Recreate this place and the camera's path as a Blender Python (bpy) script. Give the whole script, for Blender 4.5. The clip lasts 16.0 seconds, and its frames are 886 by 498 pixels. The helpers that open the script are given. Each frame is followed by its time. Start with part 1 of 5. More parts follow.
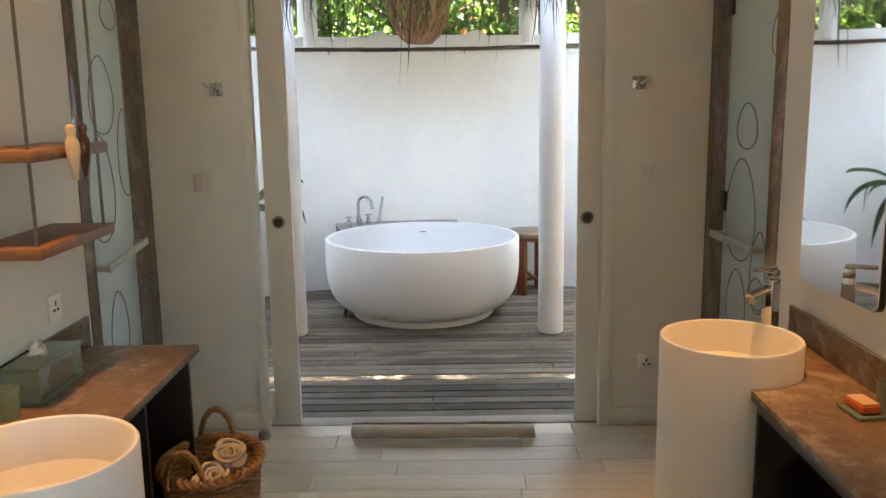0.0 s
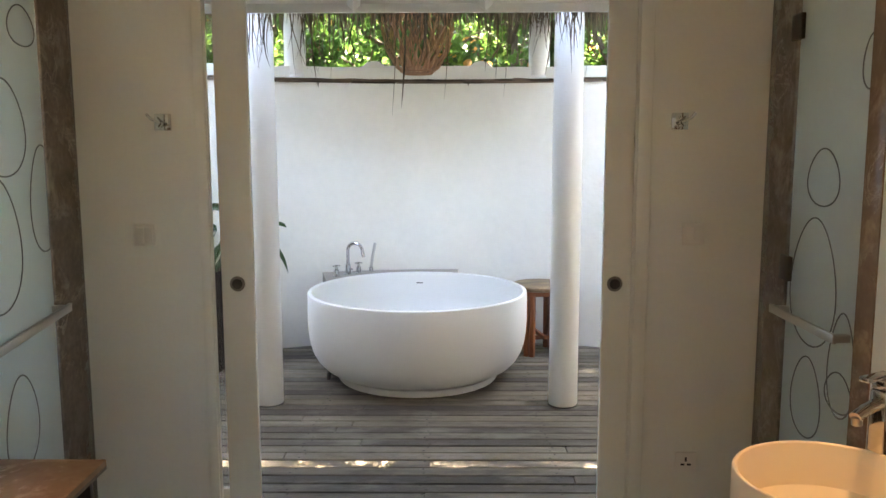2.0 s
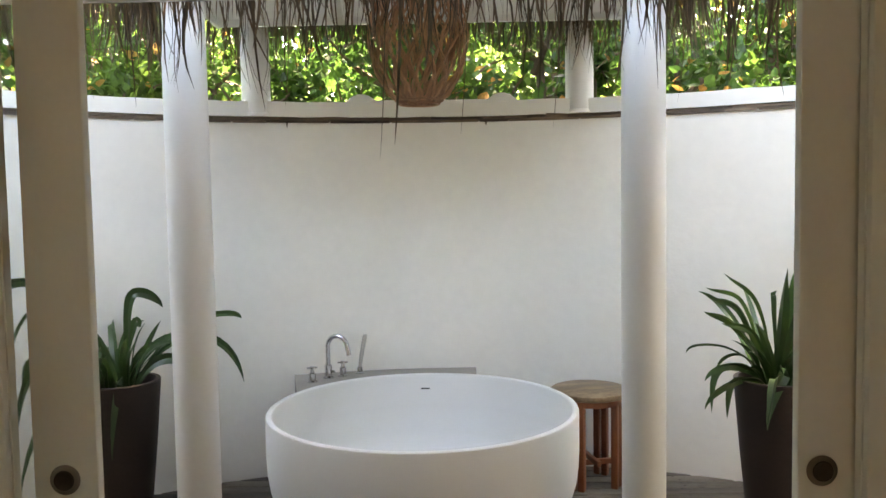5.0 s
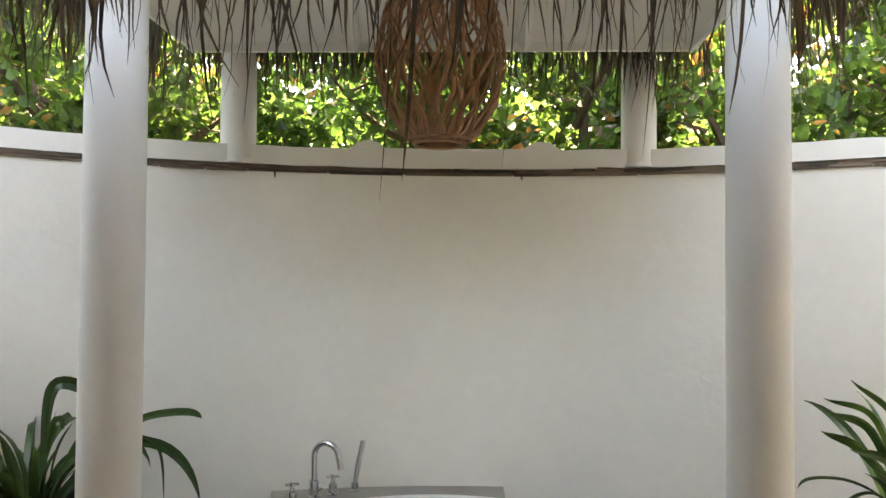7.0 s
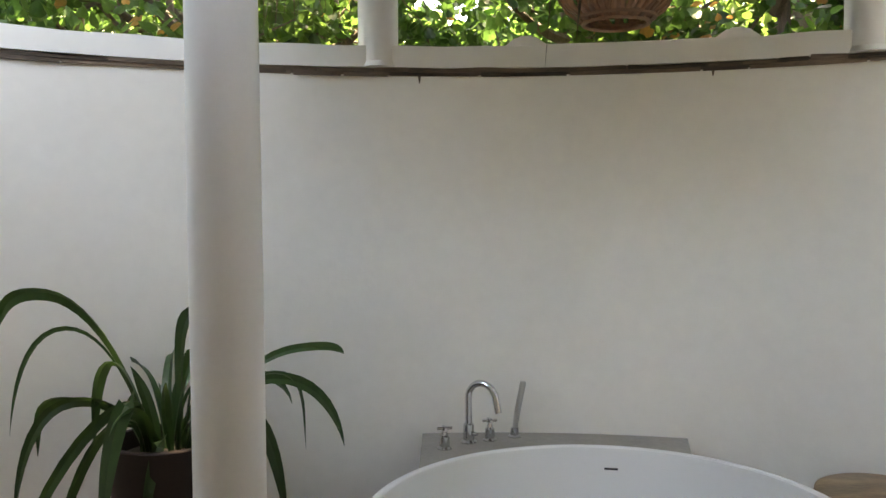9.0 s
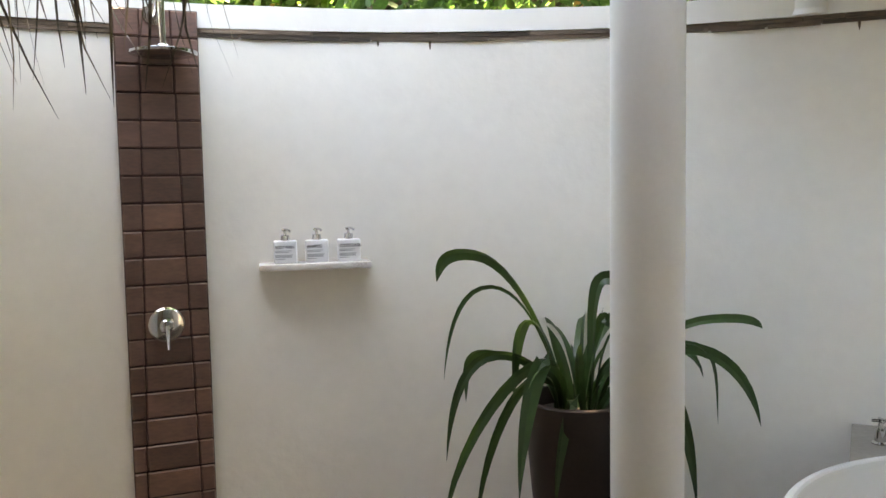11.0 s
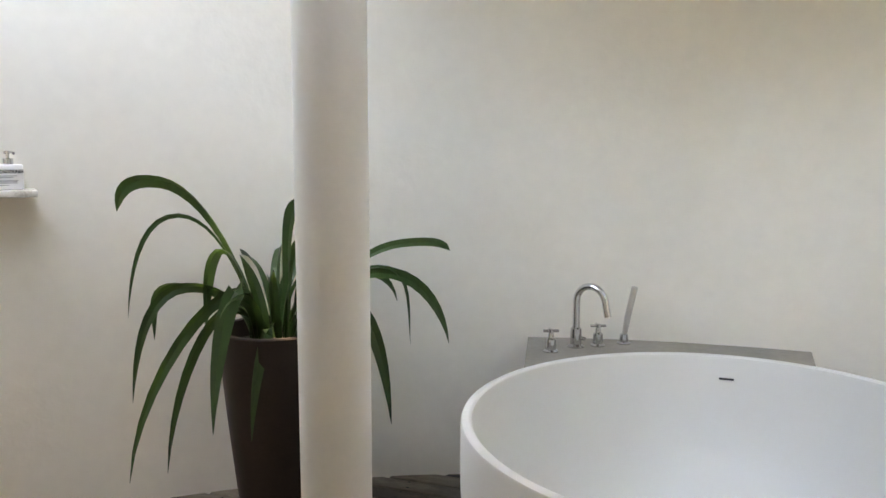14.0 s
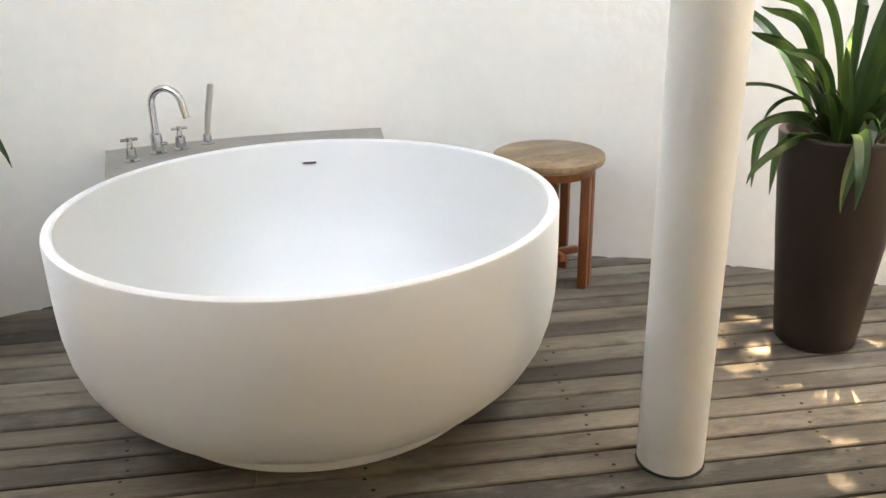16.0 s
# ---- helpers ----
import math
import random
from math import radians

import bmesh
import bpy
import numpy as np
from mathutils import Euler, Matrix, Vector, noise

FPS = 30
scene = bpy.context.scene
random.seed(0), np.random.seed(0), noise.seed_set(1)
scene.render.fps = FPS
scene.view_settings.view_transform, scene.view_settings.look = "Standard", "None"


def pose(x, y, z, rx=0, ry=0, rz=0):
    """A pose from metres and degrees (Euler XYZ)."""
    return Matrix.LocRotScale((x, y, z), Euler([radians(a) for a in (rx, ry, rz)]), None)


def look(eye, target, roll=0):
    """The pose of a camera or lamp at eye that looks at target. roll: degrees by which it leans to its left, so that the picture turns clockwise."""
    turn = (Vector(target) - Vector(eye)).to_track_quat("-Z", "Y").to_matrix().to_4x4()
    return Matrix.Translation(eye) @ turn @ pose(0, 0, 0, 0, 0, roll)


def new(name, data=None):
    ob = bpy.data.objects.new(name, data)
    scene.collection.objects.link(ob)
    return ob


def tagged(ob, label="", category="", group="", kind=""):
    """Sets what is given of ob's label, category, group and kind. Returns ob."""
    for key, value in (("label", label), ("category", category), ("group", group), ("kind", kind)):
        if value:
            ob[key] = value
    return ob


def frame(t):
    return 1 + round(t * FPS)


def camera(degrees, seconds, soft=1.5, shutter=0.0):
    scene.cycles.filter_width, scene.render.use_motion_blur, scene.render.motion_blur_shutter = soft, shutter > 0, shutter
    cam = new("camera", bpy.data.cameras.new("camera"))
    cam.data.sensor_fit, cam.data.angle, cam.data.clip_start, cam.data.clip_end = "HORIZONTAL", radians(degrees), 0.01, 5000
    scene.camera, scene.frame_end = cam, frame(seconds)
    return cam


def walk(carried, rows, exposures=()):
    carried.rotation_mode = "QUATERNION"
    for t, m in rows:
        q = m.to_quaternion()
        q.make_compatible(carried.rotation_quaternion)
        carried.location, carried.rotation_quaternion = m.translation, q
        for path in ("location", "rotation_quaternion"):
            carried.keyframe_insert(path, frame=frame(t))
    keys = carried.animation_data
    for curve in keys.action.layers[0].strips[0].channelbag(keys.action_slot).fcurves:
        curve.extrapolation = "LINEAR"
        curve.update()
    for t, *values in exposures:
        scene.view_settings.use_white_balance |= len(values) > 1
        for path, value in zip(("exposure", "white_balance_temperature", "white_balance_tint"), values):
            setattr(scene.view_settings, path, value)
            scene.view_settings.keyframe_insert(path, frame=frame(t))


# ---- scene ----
cam = camera(56.6, 16.0)
PATH = [
    (0, (0.311, 0.02, 1.628), (0.294, 1.988, 1.275), -0.9),
    (0.5, (0.319, 0.113, 1.625), (0.312, 2.075, 1.24), -1.4),
    (1, (0.369, 0.322, 1.642), (0.348, 2.291, 1.289), -0.5),
    (1.5, (0.394, 0.507, 1.645), (0.349, 2.482, 1.33), 0.1),
    (2, (0.334, 0.763, 1.64), (0.312, 2.745, 1.371), -0.1),
    (2.5, (0.314, 1.016, 1.64), (0.312, 3.002, 1.41), -0.5),
    (3, (0.341, 1.289, 1.654), (0.33, 3.28, 1.461), 0.2),
    (3.5, (0.34, 1.556, 1.629), (0.322, 3.549, 1.458), 0.6),
    (4, (0.295, 1.841, 1.641), (0.284, 3.834, 1.481), -0.6),
    (6.5, (0.24, 3.149, 1.557), (0.183, 5.148, 1.56), -0.3),
    (7, (0.221, 3.385, 1.582), (0.153, 5.383, 1.646), 0.4),
    (7.5, (0.21, 3.634, 1.572), (0.131, 5.631, 1.667), 0.1),
    (8, (0.133, 3.775, 1.564), (0.081, 5.773, 1.622), -0.2),
    (8.5, (0.151, 3.867, 1.537), (-0.042, 5.858, 1.503), -0.0),
    (9, (0.149, 3.892, 1.53), (-0.295, 5.84, 1.426), -0.3),
    (9.5, (0.141, 3.906, 1.524), (-0.613, 5.752, 1.373), -1.0),
    (10, (0.1, 3.897, 1.51), (-0.885, 5.627, 1.337), -1.2),
    (12.5, (0.07, 3.895, 1.498), (-1.355, 5.294, 1.381), -0.6),
    (13, (0.072, 3.903, 1.459), (-1.297, 5.356, 1.341), -0.3),
    (13.5, (0.14, 3.953, 1.429), (-1.004, 5.583, 1.243), 0.0),
    (14, (0.114, 3.974, 1.399), (-0.569, 5.834, 1.126), 0.1),
    (14.5, (0.097, 3.95, 1.373), (-0.196, 5.889, 0.98), -0.4),
    (15, (0.085, 3.952, 1.37), (0.024, 5.879, 0.836), 0.7),
    (15.5, (0.182, 3.921, 1.366), (0.254, 5.812, 0.72), -1.6),
    (16, (0.176, 3.929, 1.353), (0.424, 5.776, 0.628), -1.3),
]
EXPOSURES = [(0.0, 5.06, 8700, 13), (1.0, 5.16, 8700, 13), (2.5, 4.87, 8650, 12), (4.0, 4.70, 9000, 12), (6.5, 4.06, 11300, 13), (7.5, 4.12, 10900, 13), (8.5, 3.95, 10400, 13), (9.5, 3.85, 10800, 13), (10.0, 4.06, 10700, 13), (12.5, 4.22, 10400, 13), (13.1, 4.10, 10400, 13), (13.6, 4.25, 10600, 13), (14.5, 4.68, 11200, 14), (15.5, 5.00, 10900, 14), (16.0, 5.10, 10900, 14)]
walk(cam, [(t, look(eye, target, roll)) for t, eye, target, roll in PATH], EXPOSURES)

# ---- light ----
SUN_ELEV, SUN_AZ = radians(77), radians(8)  # azimuth from +y towards +x
world = bpy.data.worlds.new("sky")
scene.world = world
world.use_nodes = True
wn = world.node_tree.nodes
sky = wn.new("ShaderNodeTexSky")
sky.sky_type, sky.sun_disc, sky.sun_elevation, sky.sun_rotation = "NISHITA", False, SUN_ELEV, SUN_AZ
world.node_tree.links.new(sky.outputs[0], wn["Background"].inputs[0])
wn["Background"].inputs[1].default_value = 0.15
sun = new("sun", bpy.data.lights.new("sun", "SUN"))
sun.data.energy, sun.data.angle, sun.data.color = 5.0, radians(0.5), (1, 0.95, 0.87)
sun_from = Vector((math.sin(SUN_AZ) * math.cos(SUN_ELEV), math.cos(SUN_AZ) * math.cos(SUN_ELEV), math.sin(SUN_ELEV)))
sun.matrix_world = look(sun_from * 40, (0, 0, 0))

# ---- materials ----
def material(name, color, rough=0.5, metal=0.0, spread=0.15, scale=8.0, bump=0.1, fine=60.0, stretch=(1, 1, 1), color2=None,
             per_object=0.0, per_island=0.0, coat=0.0, transmission=0.0, translucent=0.0, spec=0.5, stain=0.0, bump_dist=0.01):
    """A procedural surface: two scales of colour variation, fine relief, and piece-to-piece variation."""
    m = bpy.data.materials.new(name)
    m.use_nodes = True
    nt = m.node_tree
    N, L = nt.nodes, nt.links
    b = N["Principled BSDF"]
    b.inputs["Metallic"].default_value = metal
    b.inputs["Coat Weight"].default_value = coat
    b.inputs["Transmission Weight"].default_value = transmission
    b.inputs["Specular IOR Level"].default_value = spec
    tc = N.new("ShaderNodeTexCoord")
    mp = N.new("ShaderNodeMapping")
    mp.inputs["Scale"].default_value = stretch
    L.new(tc.outputs["Object"], mp.inputs[0])
    vec = mp.outputs[0]
    rnd = None
    if per_object:
        rnd = N.new("ShaderNodeObjectInfo").outputs["Random"]
        per = per_object
    elif per_island:
        rnd = N.new("ShaderNodeNewGeometry").outputs["Random Per Island"]
        per = per_island
    if rnd:
        off = N.new("ShaderNodeVectorMath")
        off.operation = "MULTIPLY_ADD"
        cmb = N.new("ShaderNodeCombineXYZ")
        for k in range(3):
            L.new(rnd, cmb.inputs[k])
        L.new(cmb.outputs[0], off.inputs[0])
        off.inputs[1].default_value = (37, 19, 53)
        L.new(vec, off.inputs[2])
        vec = off.outputs[0]
    n1, n2 = N.new("ShaderNodeTexNoise"), N.new("ShaderNodeTexNoise")
    n1.inputs["Scale"].default_value, n1.inputs["Detail"].default_value = scale, 5
    n2.inputs["Scale"].default_value, n2.inputs["Detail"].default_value = fine, 4
    L.new(vec, n1.inputs["Vector"]), L.new(vec, n2.inputs["Vector"])
    c2 = color2 or tuple(max(0, c * (1 - 2 * spread)) for c in color)
    ramp = N.new("ShaderNodeValToRGB")
    ramp.color_ramp.elements[0].position, ramp.color_ramp.elements[1].position = 0.3, 0.7
    ramp.color_ramp.elements[0].color, ramp.color_ramp.elements[1].color = (*c2, 1), (*color, 1)
    addn = N.new("ShaderNodeMath")
    addn.operation = "MULTIPLY_ADD"
    L.new(n2.outputs[0], addn.inputs[0])
    addn.inputs[1].default_value = 0.45
    half = N.new("ShaderNodeMath")
    half.operation = "MULTIPLY"
    half.inputs[1].default_value = 0.6
    L.new(n1.outputs[0], half.inputs[0]), L.new(half.outputs[0], addn.inputs[2])
    L.new(addn.outputs[0], ramp.inputs[0])
    col = ramp.outputs[0]
    if rnd:
        hsv = N.new("ShaderNodeHueSaturation")
        mr = N.new("ShaderNodeMapRange")
        mr.inputs["To Min"].default_value, mr.inputs["To Max"].default_value = 1 - per, 1 + per
        L.new(rnd, mr.inputs[0]), L.new(mr.outputs[0], hsv.inputs["Value"]), L.new(col, hsv.inputs["Color"])
        col = hsv.outputs[0]
    if stain:
        n3 = N.new("ShaderNodeTexNoise")
        n3.inputs["Scale"].default_value, n3.inputs["Detail"].default_value = scale * 0.35, 8
        L.new(vec, n3.inputs["Vector"])
        r3 = N.new("ShaderNodeValToRGB")
        r3.color_ramp.elements[0].position, r3.color_ramp.elements[1].position = 0.42, 0.62
        r3.color_ramp.elements[0].color, r3.color_ramp.elements[1].color = (1 - stain,) * 3 + (1,), (1, 1, 1, 1)
        L.new(n3.outputs[0], r3.inputs[0])
        mx = N.new("ShaderNodeMixRGB")
        mx.blend_type, mx.inputs[0].default_value = "MULTIPLY", 1
        L.new(col, mx.inputs[1]), L.new(r3.outputs[0], mx.inputs[2])
        col = mx.outputs[0]
    L.new(col, b.inputs["Base Color"])
    rr = N.new("ShaderNodeMapRange")
    rr.inputs["To Min"].default_value, rr.inputs["To Max"].default_value = max(0.02, rough * 0.85), min(1, rough * 1.15)
    L.new(n1.outputs[0], rr.inputs[0]), L.new(rr.outputs[0], b.inputs["Roughness"])
    if bump:
        bp = N.new("ShaderNodeBump")
        bp.inputs["Strength"].default_value, bp.inputs["Distance"].default_value = bump, bump_dist
        L.new(addn.outputs[0], bp.inputs["Height"]), L.new(bp.outputs[0], b.inputs["Normal"])
    if translucent:
        tr, mix = N.new("ShaderNodeBsdfTranslucent"), N.new("ShaderNodeMixShader")
        hs = N.new("ShaderNodeHueSaturation")
        hs.inputs["Value"].default_value, hs.inputs["Hue"].default_value = 2.5, 0.488
        L.new(col, hs.inputs["Color"]), L.new(hs.outputs[0], tr.inputs[0])
        mix.inputs[0].default_value = translucent
        L.new(b.outputs[0], mix.inputs[1]), L.new(tr.outputs[0], mix.inputs[2])
        L.new(mix.outputs[0], N["Material Output"].inputs[0])
    return m


def marble_material(name, base, vein, dark):
    """Clouded marble: soft blotches, with short broken veins inside some of the clouds."""
    m = material(name, base, 0.2, spread=0.1, scale=7, bump=0.0, color2=dark, fine=40)
    N, L = m.node_tree.nodes, m.node_tree.links
    b = N["Principled BSDF"]
    tc = N.new("ShaderNodeTexCoord")
    def cloud(scale, detail, rough, distort, stops):
        nz, r = N.new("ShaderNodeTexNoise"), N.new("ShaderNodeValToRGB")
        nz.inputs["Scale"].default_value, nz.inputs["Detail"].default_value = scale, detail
        nz.inputs["Roughness"].default_value, nz.inputs["Distortion"].default_value = rough, distort
        L.new(tc.outputs["Object"], nz.inputs["Vector"]), L.new(nz.outputs[0], r.inputs[0])
        e = r.color_ramp.elements
        e[0].position, e[0].color = stops[0][0], (stops[0][1],) * 3 + (1,)
        e[1].position, e[1].color = stops[-1][0], (stops[-1][1],) * 3 + (1,)
        for p, v in stops[1:-1]:
            e.new(p).color = (v, v, v, 1)
        return r.outputs[0]
    def tint(amount, color):
        mx = N.new("ShaderNodeMixRGB")
        L.new(amount, mx.inputs[0]), L.new(b.inputs["Base Color"].links[0].from_socket, mx.inputs[1])
        mx.inputs[2].default_value = (*color, 1)
        L.new(mx.outputs[0], b.inputs["Base Color"])
    tint(cloud(9, 8, 0.62, 0.3, ((0.50, 0), (0.66, 0.45))), dark)
    tint(cloud(6, 10, 0.70, 0.5, ((0.52, 0), (0.68, 0.60))), vein)
    lines = cloud(5, 12, 0.62, 1.6, ((0.478, 0), (0.497, 0.75), (0.512, 0)))
    mask = cloud(4, 3, 0.5, 0.0, ((0.50, 0), (0.64, 1)))
    mul = N.new("ShaderNodeMixRGB")
    mul.blend_type, mul.inputs[0].default_value = "MULTIPLY", 1
    L.new(lines, mul.inputs[1]), L.new(mask, mul.inputs[2])
    tint(mul.outputs[0], vein)
    return m


M_PLASTER = material("white_plaster", (0.80, 0.78, 0.73), 0.75, spread=0.035, scale=2.2, bump=0.35, fine=14, stain=0.05, bump_dist=0.012)
M_ROUGH_WALL = material("rough_white_plaster", (0.82, 0.787, 0.72), 0.8, spread=0.04, scale=2.6, bump=1.0, fine=18, stain=0.05, bump_dist=0.019)
def patchy_relief(m, scale):
    """Let the relief show in patches only, as on hand-trowelled plaster."""
    N, L = m.node_tree.nodes, m.node_tree.links
    bp = next(n for n in N if n.type == "BUMP")
    nz, rp, tc = N.new("ShaderNodeTexNoise"), N.new("ShaderNodeMapRange"), N.new("ShaderNodeTexCoord")
    nz.inputs["Scale"].default_value, nz.inputs["Detail"].default_value = scale, 6
    rp.inputs["From Min"].default_value, rp.inputs["From Max"].default_value = 0.48, 0.68
    rp.inputs["To Min"].default_value, rp.inputs["To Max"].default_value = 0.07, 0.5
    L.new(tc.outputs["Object"], nz.inputs["Vector"]), L.new(nz.outputs[0], rp.inputs[0]), L.new(rp.outputs[0], bp.inputs["Strength"])


patchy_relief(M_ROUGH_WALL, 1.1)
M_PAINT = material("white_paint", (0.75, 0.76, 0.725), 0.55, spread=0.03, scale=3, bump=0.05)
M_COLUMN = material("column_paint", (0.80, 0.79, 0.77), 0.42, spread=0.025, scale=2, bump=0.04)
M_TUB = material("tub_stone", (0.71, 0.70, 0.68), 0.85, spec=0.12, spread=0.01, scale=3, bump=0.0)
M_BASIN = material("basin_stone", (0.82, 0.80, 0.76), 0.35, spread=0.01, scale=3, bump=0.0)
M_DECK = material("weathered_deck", (0.188, 0.155, 0.118), 0.70, spread=0.4, scale=4, bump=0.8, fine=70, stretch=(0.35, 5, 5),
                  color2=(0.075, 0.058, 0.044), per_object=0.6, stain=0.35, bump_dist=0.004)
def weathered(m):
    """Blotches of silvery grey and damp dark brown over a board's grain."""
    N, L = m.node_tree.nodes, m.node_tree.links
    b = N["Principled BSDF"]
    tc, ob, off = N.new("ShaderNodeTexCoord"), N.new("ShaderNodeObjectInfo"), N.new("ShaderNodeVectorMath")
    L.new(tc.outputs["Object"], off.inputs[0]), L.new(ob.outputs["Location"], off.inputs[1])
    mp = N.new("ShaderNodeMapping")
    mp.inputs["Scale"].default_value = (0.55, 1.3, 1.3)
    L.new(off.outputs[0], mp.inputs[0])
    for scale, lo, hi, tint, amount in ((3.2, 0.50, 0.66, (0.29, 0.268, 0.225), 0.40), (5.5, 0.53, 0.68, (0.040, 0.029, 0.022), 0.80), (38, 0.58, 0.72, (0.05, 0.038, 0.03), 0.55)):
        nz, rp, mx = N.new("ShaderNodeTexNoise"), N.new("ShaderNodeMapRange"), N.new("ShaderNodeMixRGB")
        nz.inputs["Scale"].default_value, nz.inputs["Detail"].default_value, nz.inputs["Roughness"].default_value = scale, 9, 0.68
        rp.inputs["From Min"].default_value, rp.inputs["From Max"].default_value, rp.inputs["To Max"].default_value = lo, hi, amount
        L.new(mp.outputs[0], nz.inputs["Vector"]), L.new(nz.outputs[0], rp.inputs[0]), L.new(rp.outputs[0], mx.inputs[0])
        L.new(b.inputs["Base Color"].links[0].from_socket, mx.inputs[1])
        mx.inputs[2].default_value = (*tint, 1)
        L.new(mx.outputs[0], b.inputs["Base Color"])


weathered(M_DECK)
M_FLOOR = material("pale_wood_tile", (0.66, 0.60, 0.505), 0.38, spread=0.15, scale=3, bump=0.15, fine=22, stretch=(0.4, 6, 6), per_object=0.12, bump_dist=0.002)
M_GAP = material("dark_gap", (0.02, 0.018, 0.016), 0.9, bump=0)
M_TIMBER = material("old_timber", (0.17, 0.12, 0.085), 0.85, spread=0.35, scale=9, bump=0.9, fine=60, stretch=(0.5, 0.5, 5), color2=(0.03, 0.022, 0.016), per_object=0.6)
M_MARBLE = marble_material("brown_marble", (0.26, 0.172, 0.112), (0.50, 0.38, 0.28), (0.19, 0.115, 0.07))
M_MARBLE_DARK = marble_material("grey_brown_marble", (0.165, 0.135, 0.11), (0.32, 0.28, 0.24), (0.085, 0.068, 0.055))
M_BLACKWOOD = material("black_wood", (0.022, 0.019, 0.018), 0.4, spread=0.3, scale=4, bump=0.1, stretch=(1, 6, 6))
M_TEAK = material("teak", (0.27, 0.135, 0.068), 0.45, spread=0.25, scale=5, bump=0.2, fine=30, stretch=(1, 7, 7), color2=(0.13, 0.055, 0.026), bump_dist=0.003)
M_STOOL_TOP = material("pale_teak_top", (0.38, 0.26, 0.15), 0.5, spread=0.2, scale=9, bump=0.3, fine=40, stretch=(1, 2.5, 2.5), color2=(0.17, 0.092, 0.048), bump_dist=0.003, stain=0.45)
M_RED_TEAK = material("red_teak", (0.30, 0.095, 0.035), 0.42, spread=0.25, scale=6, bump=0.15, fine=30, stretch=(7, 7, 1), color2=(0.17, 0.05, 0.02))
M_ROD = material("dark_steel", (0.22, 0.20, 0.18), 0.32, 1.0, spread=0.05, bump=0)
M_CHROME = material("chrome", (0.60, 0.60, 0.61), 0.09, 1.0, spread=0.02, bump=0)
M_STEEL = material("brushed_steel", (0.55, 0.54, 0.52), 0.3, 1.0, spread=0.05, bump=0.05)
M_DARKMETAL = material("dark_metal", (0.06, 0.05, 0.045), 0.45, 0.8, spread=0.1, bump=0.05)
M_POT = material("dark_brown_pot", (0.028, 0.017, 0.014), 0.5, spec=0.3, spread=0.2, scale=5, bump=0.08, fine=70)
M_SOIL = material("potting_soil", (0.04, 0.028, 0.02), 0.95, spread=0.4, scale=30, bump=0.9, fine=120)
M_BLADE = material("strap_leaf", (0.034, 0.084, 0.022), 0.42, spread=0.25, scale=3, bump=0.15, fine=40, stretch=(1, 1, 0.3), per_object=0.3, translucent=0.08)
M_LEAF = material("vine_leaf", (0.040, 0.100, 0.022), 0.42, spread=0.25, scale=2, bump=0.0, per_island=0.5, translucent=0.45)
M_LEAF2 = material("bright_leaf", (0.060, 0.125, 0.028), 0.45, spread=0.25, scale=2, bump=0.0, per_island=0.45, translucent=0.5)
M_DRYLEAF = material("dry_leaf", (0.45, 0.25, 0.07), 0.6, spread=0.25, scale=2, bump=0.0, per_island=0.4, translucent=0.4)
M_BARK = material("bark", (0.15, 0.11, 0.08), 0.9, spread=0.35, scale=7, bump=0.8, fine=40, stretch=(4, 4, 0.6))
M_THATCH = material("thatch_strand", (0.105, 0.075, 0.045), 0.7, spread=0.3, scale=6, bump=0.1, per_island=0.55, translucent=0.1)
M_THATCH_ROOF = material("thatch_roof", (0.16, 0.12, 0.075), 0.95, spread=0.35, scale=9, bump=0.8, fine=70, stretch=(8, 1, 1))
M_RATTAN = material("rattan", (0.47, 0.245, 0.135), 0.6, spread=0.25, scale=9, bump=0.2, per_island=0.3, translucent=0.1)
M_WICKER = material("wicker", (0.40, 0.22, 0.09), 0.55, spread=0.25, scale=12, bump=0.3, per_island=0.3)
M_TOWEL = material("cream_towel", (0.72, 0.62, 0.48), 0.95, spread=0.1, scale=10, bump=0.9, fine=180, bump_dist=0.004)
M_MAT_TOWEL = material("grey_towel", (0.55, 0.50, 0.455), 0.95, spread=0.12, scale=10, bump=0.9, fine=180, bump_dist=0.004)
M_CONCRETE = material("grey_ledge", (0.34, 0.305, 0.265), 0.7, spread=0.12, scale=6, bump=0.3, fine=50, stain=0.15)
M_TILE = material("brown_tile", (0.150, 0.078, 0.058), 0.4, spread=0.25, scale=6, bump=0.25, fine=40, stretch=(1, 1, 3), color2=(0.070, 0.040, 0.034), per_object=0.38, bump_dist=0.003)
# red grout, its colour deepened for the shade in the recessed joints
M_GROUT = material("shaded_red_grout", (0.040, 0.014, 0.009), 0.9, bump=0.2)
M_WHITE_PLASTIC = material("white_plastic", (0.74, 0.73, 0.70), 0.35, spread=0.01, bump=0)
M_BOTTLE = material("white_ceramic", (0.78, 0.79, 0.80), 0.3, spread=0.01, bump=0)
M_INK = material("black_ink", (0.03, 0.03, 0.035), 0.6, bump=0)
M_GREY_INK = material("grey_ink", (0.35, 0.36, 0.38), 0.6, bump=0)
M_SHELF_STONE = marble_material("white_marble", (0.72, 0.70, 0.67), (0.42, 0.36, 0.32), (0.60, 0.57, 0.54))
M_FROST = material("frosted_glass", (0.62, 0.70, 0.70), 0.55, spread=0.03, scale=2, bump=0.0, transmission=0.48, spec=0.5)
M_ETCH = material("etched_line", (0.16, 0.17, 0.17), 0.6, bump=0)
M_GREEN_GLASS = material("green_glass", (0.50, 0.66, 0.56), 0.12, spread=0.05, bump=0, transmission=0.65)
M_GLASS = material("clear_glass", (0.95, 0.98, 0.97), 0.02, spread=0.0, bump=0, transmission=1.0)
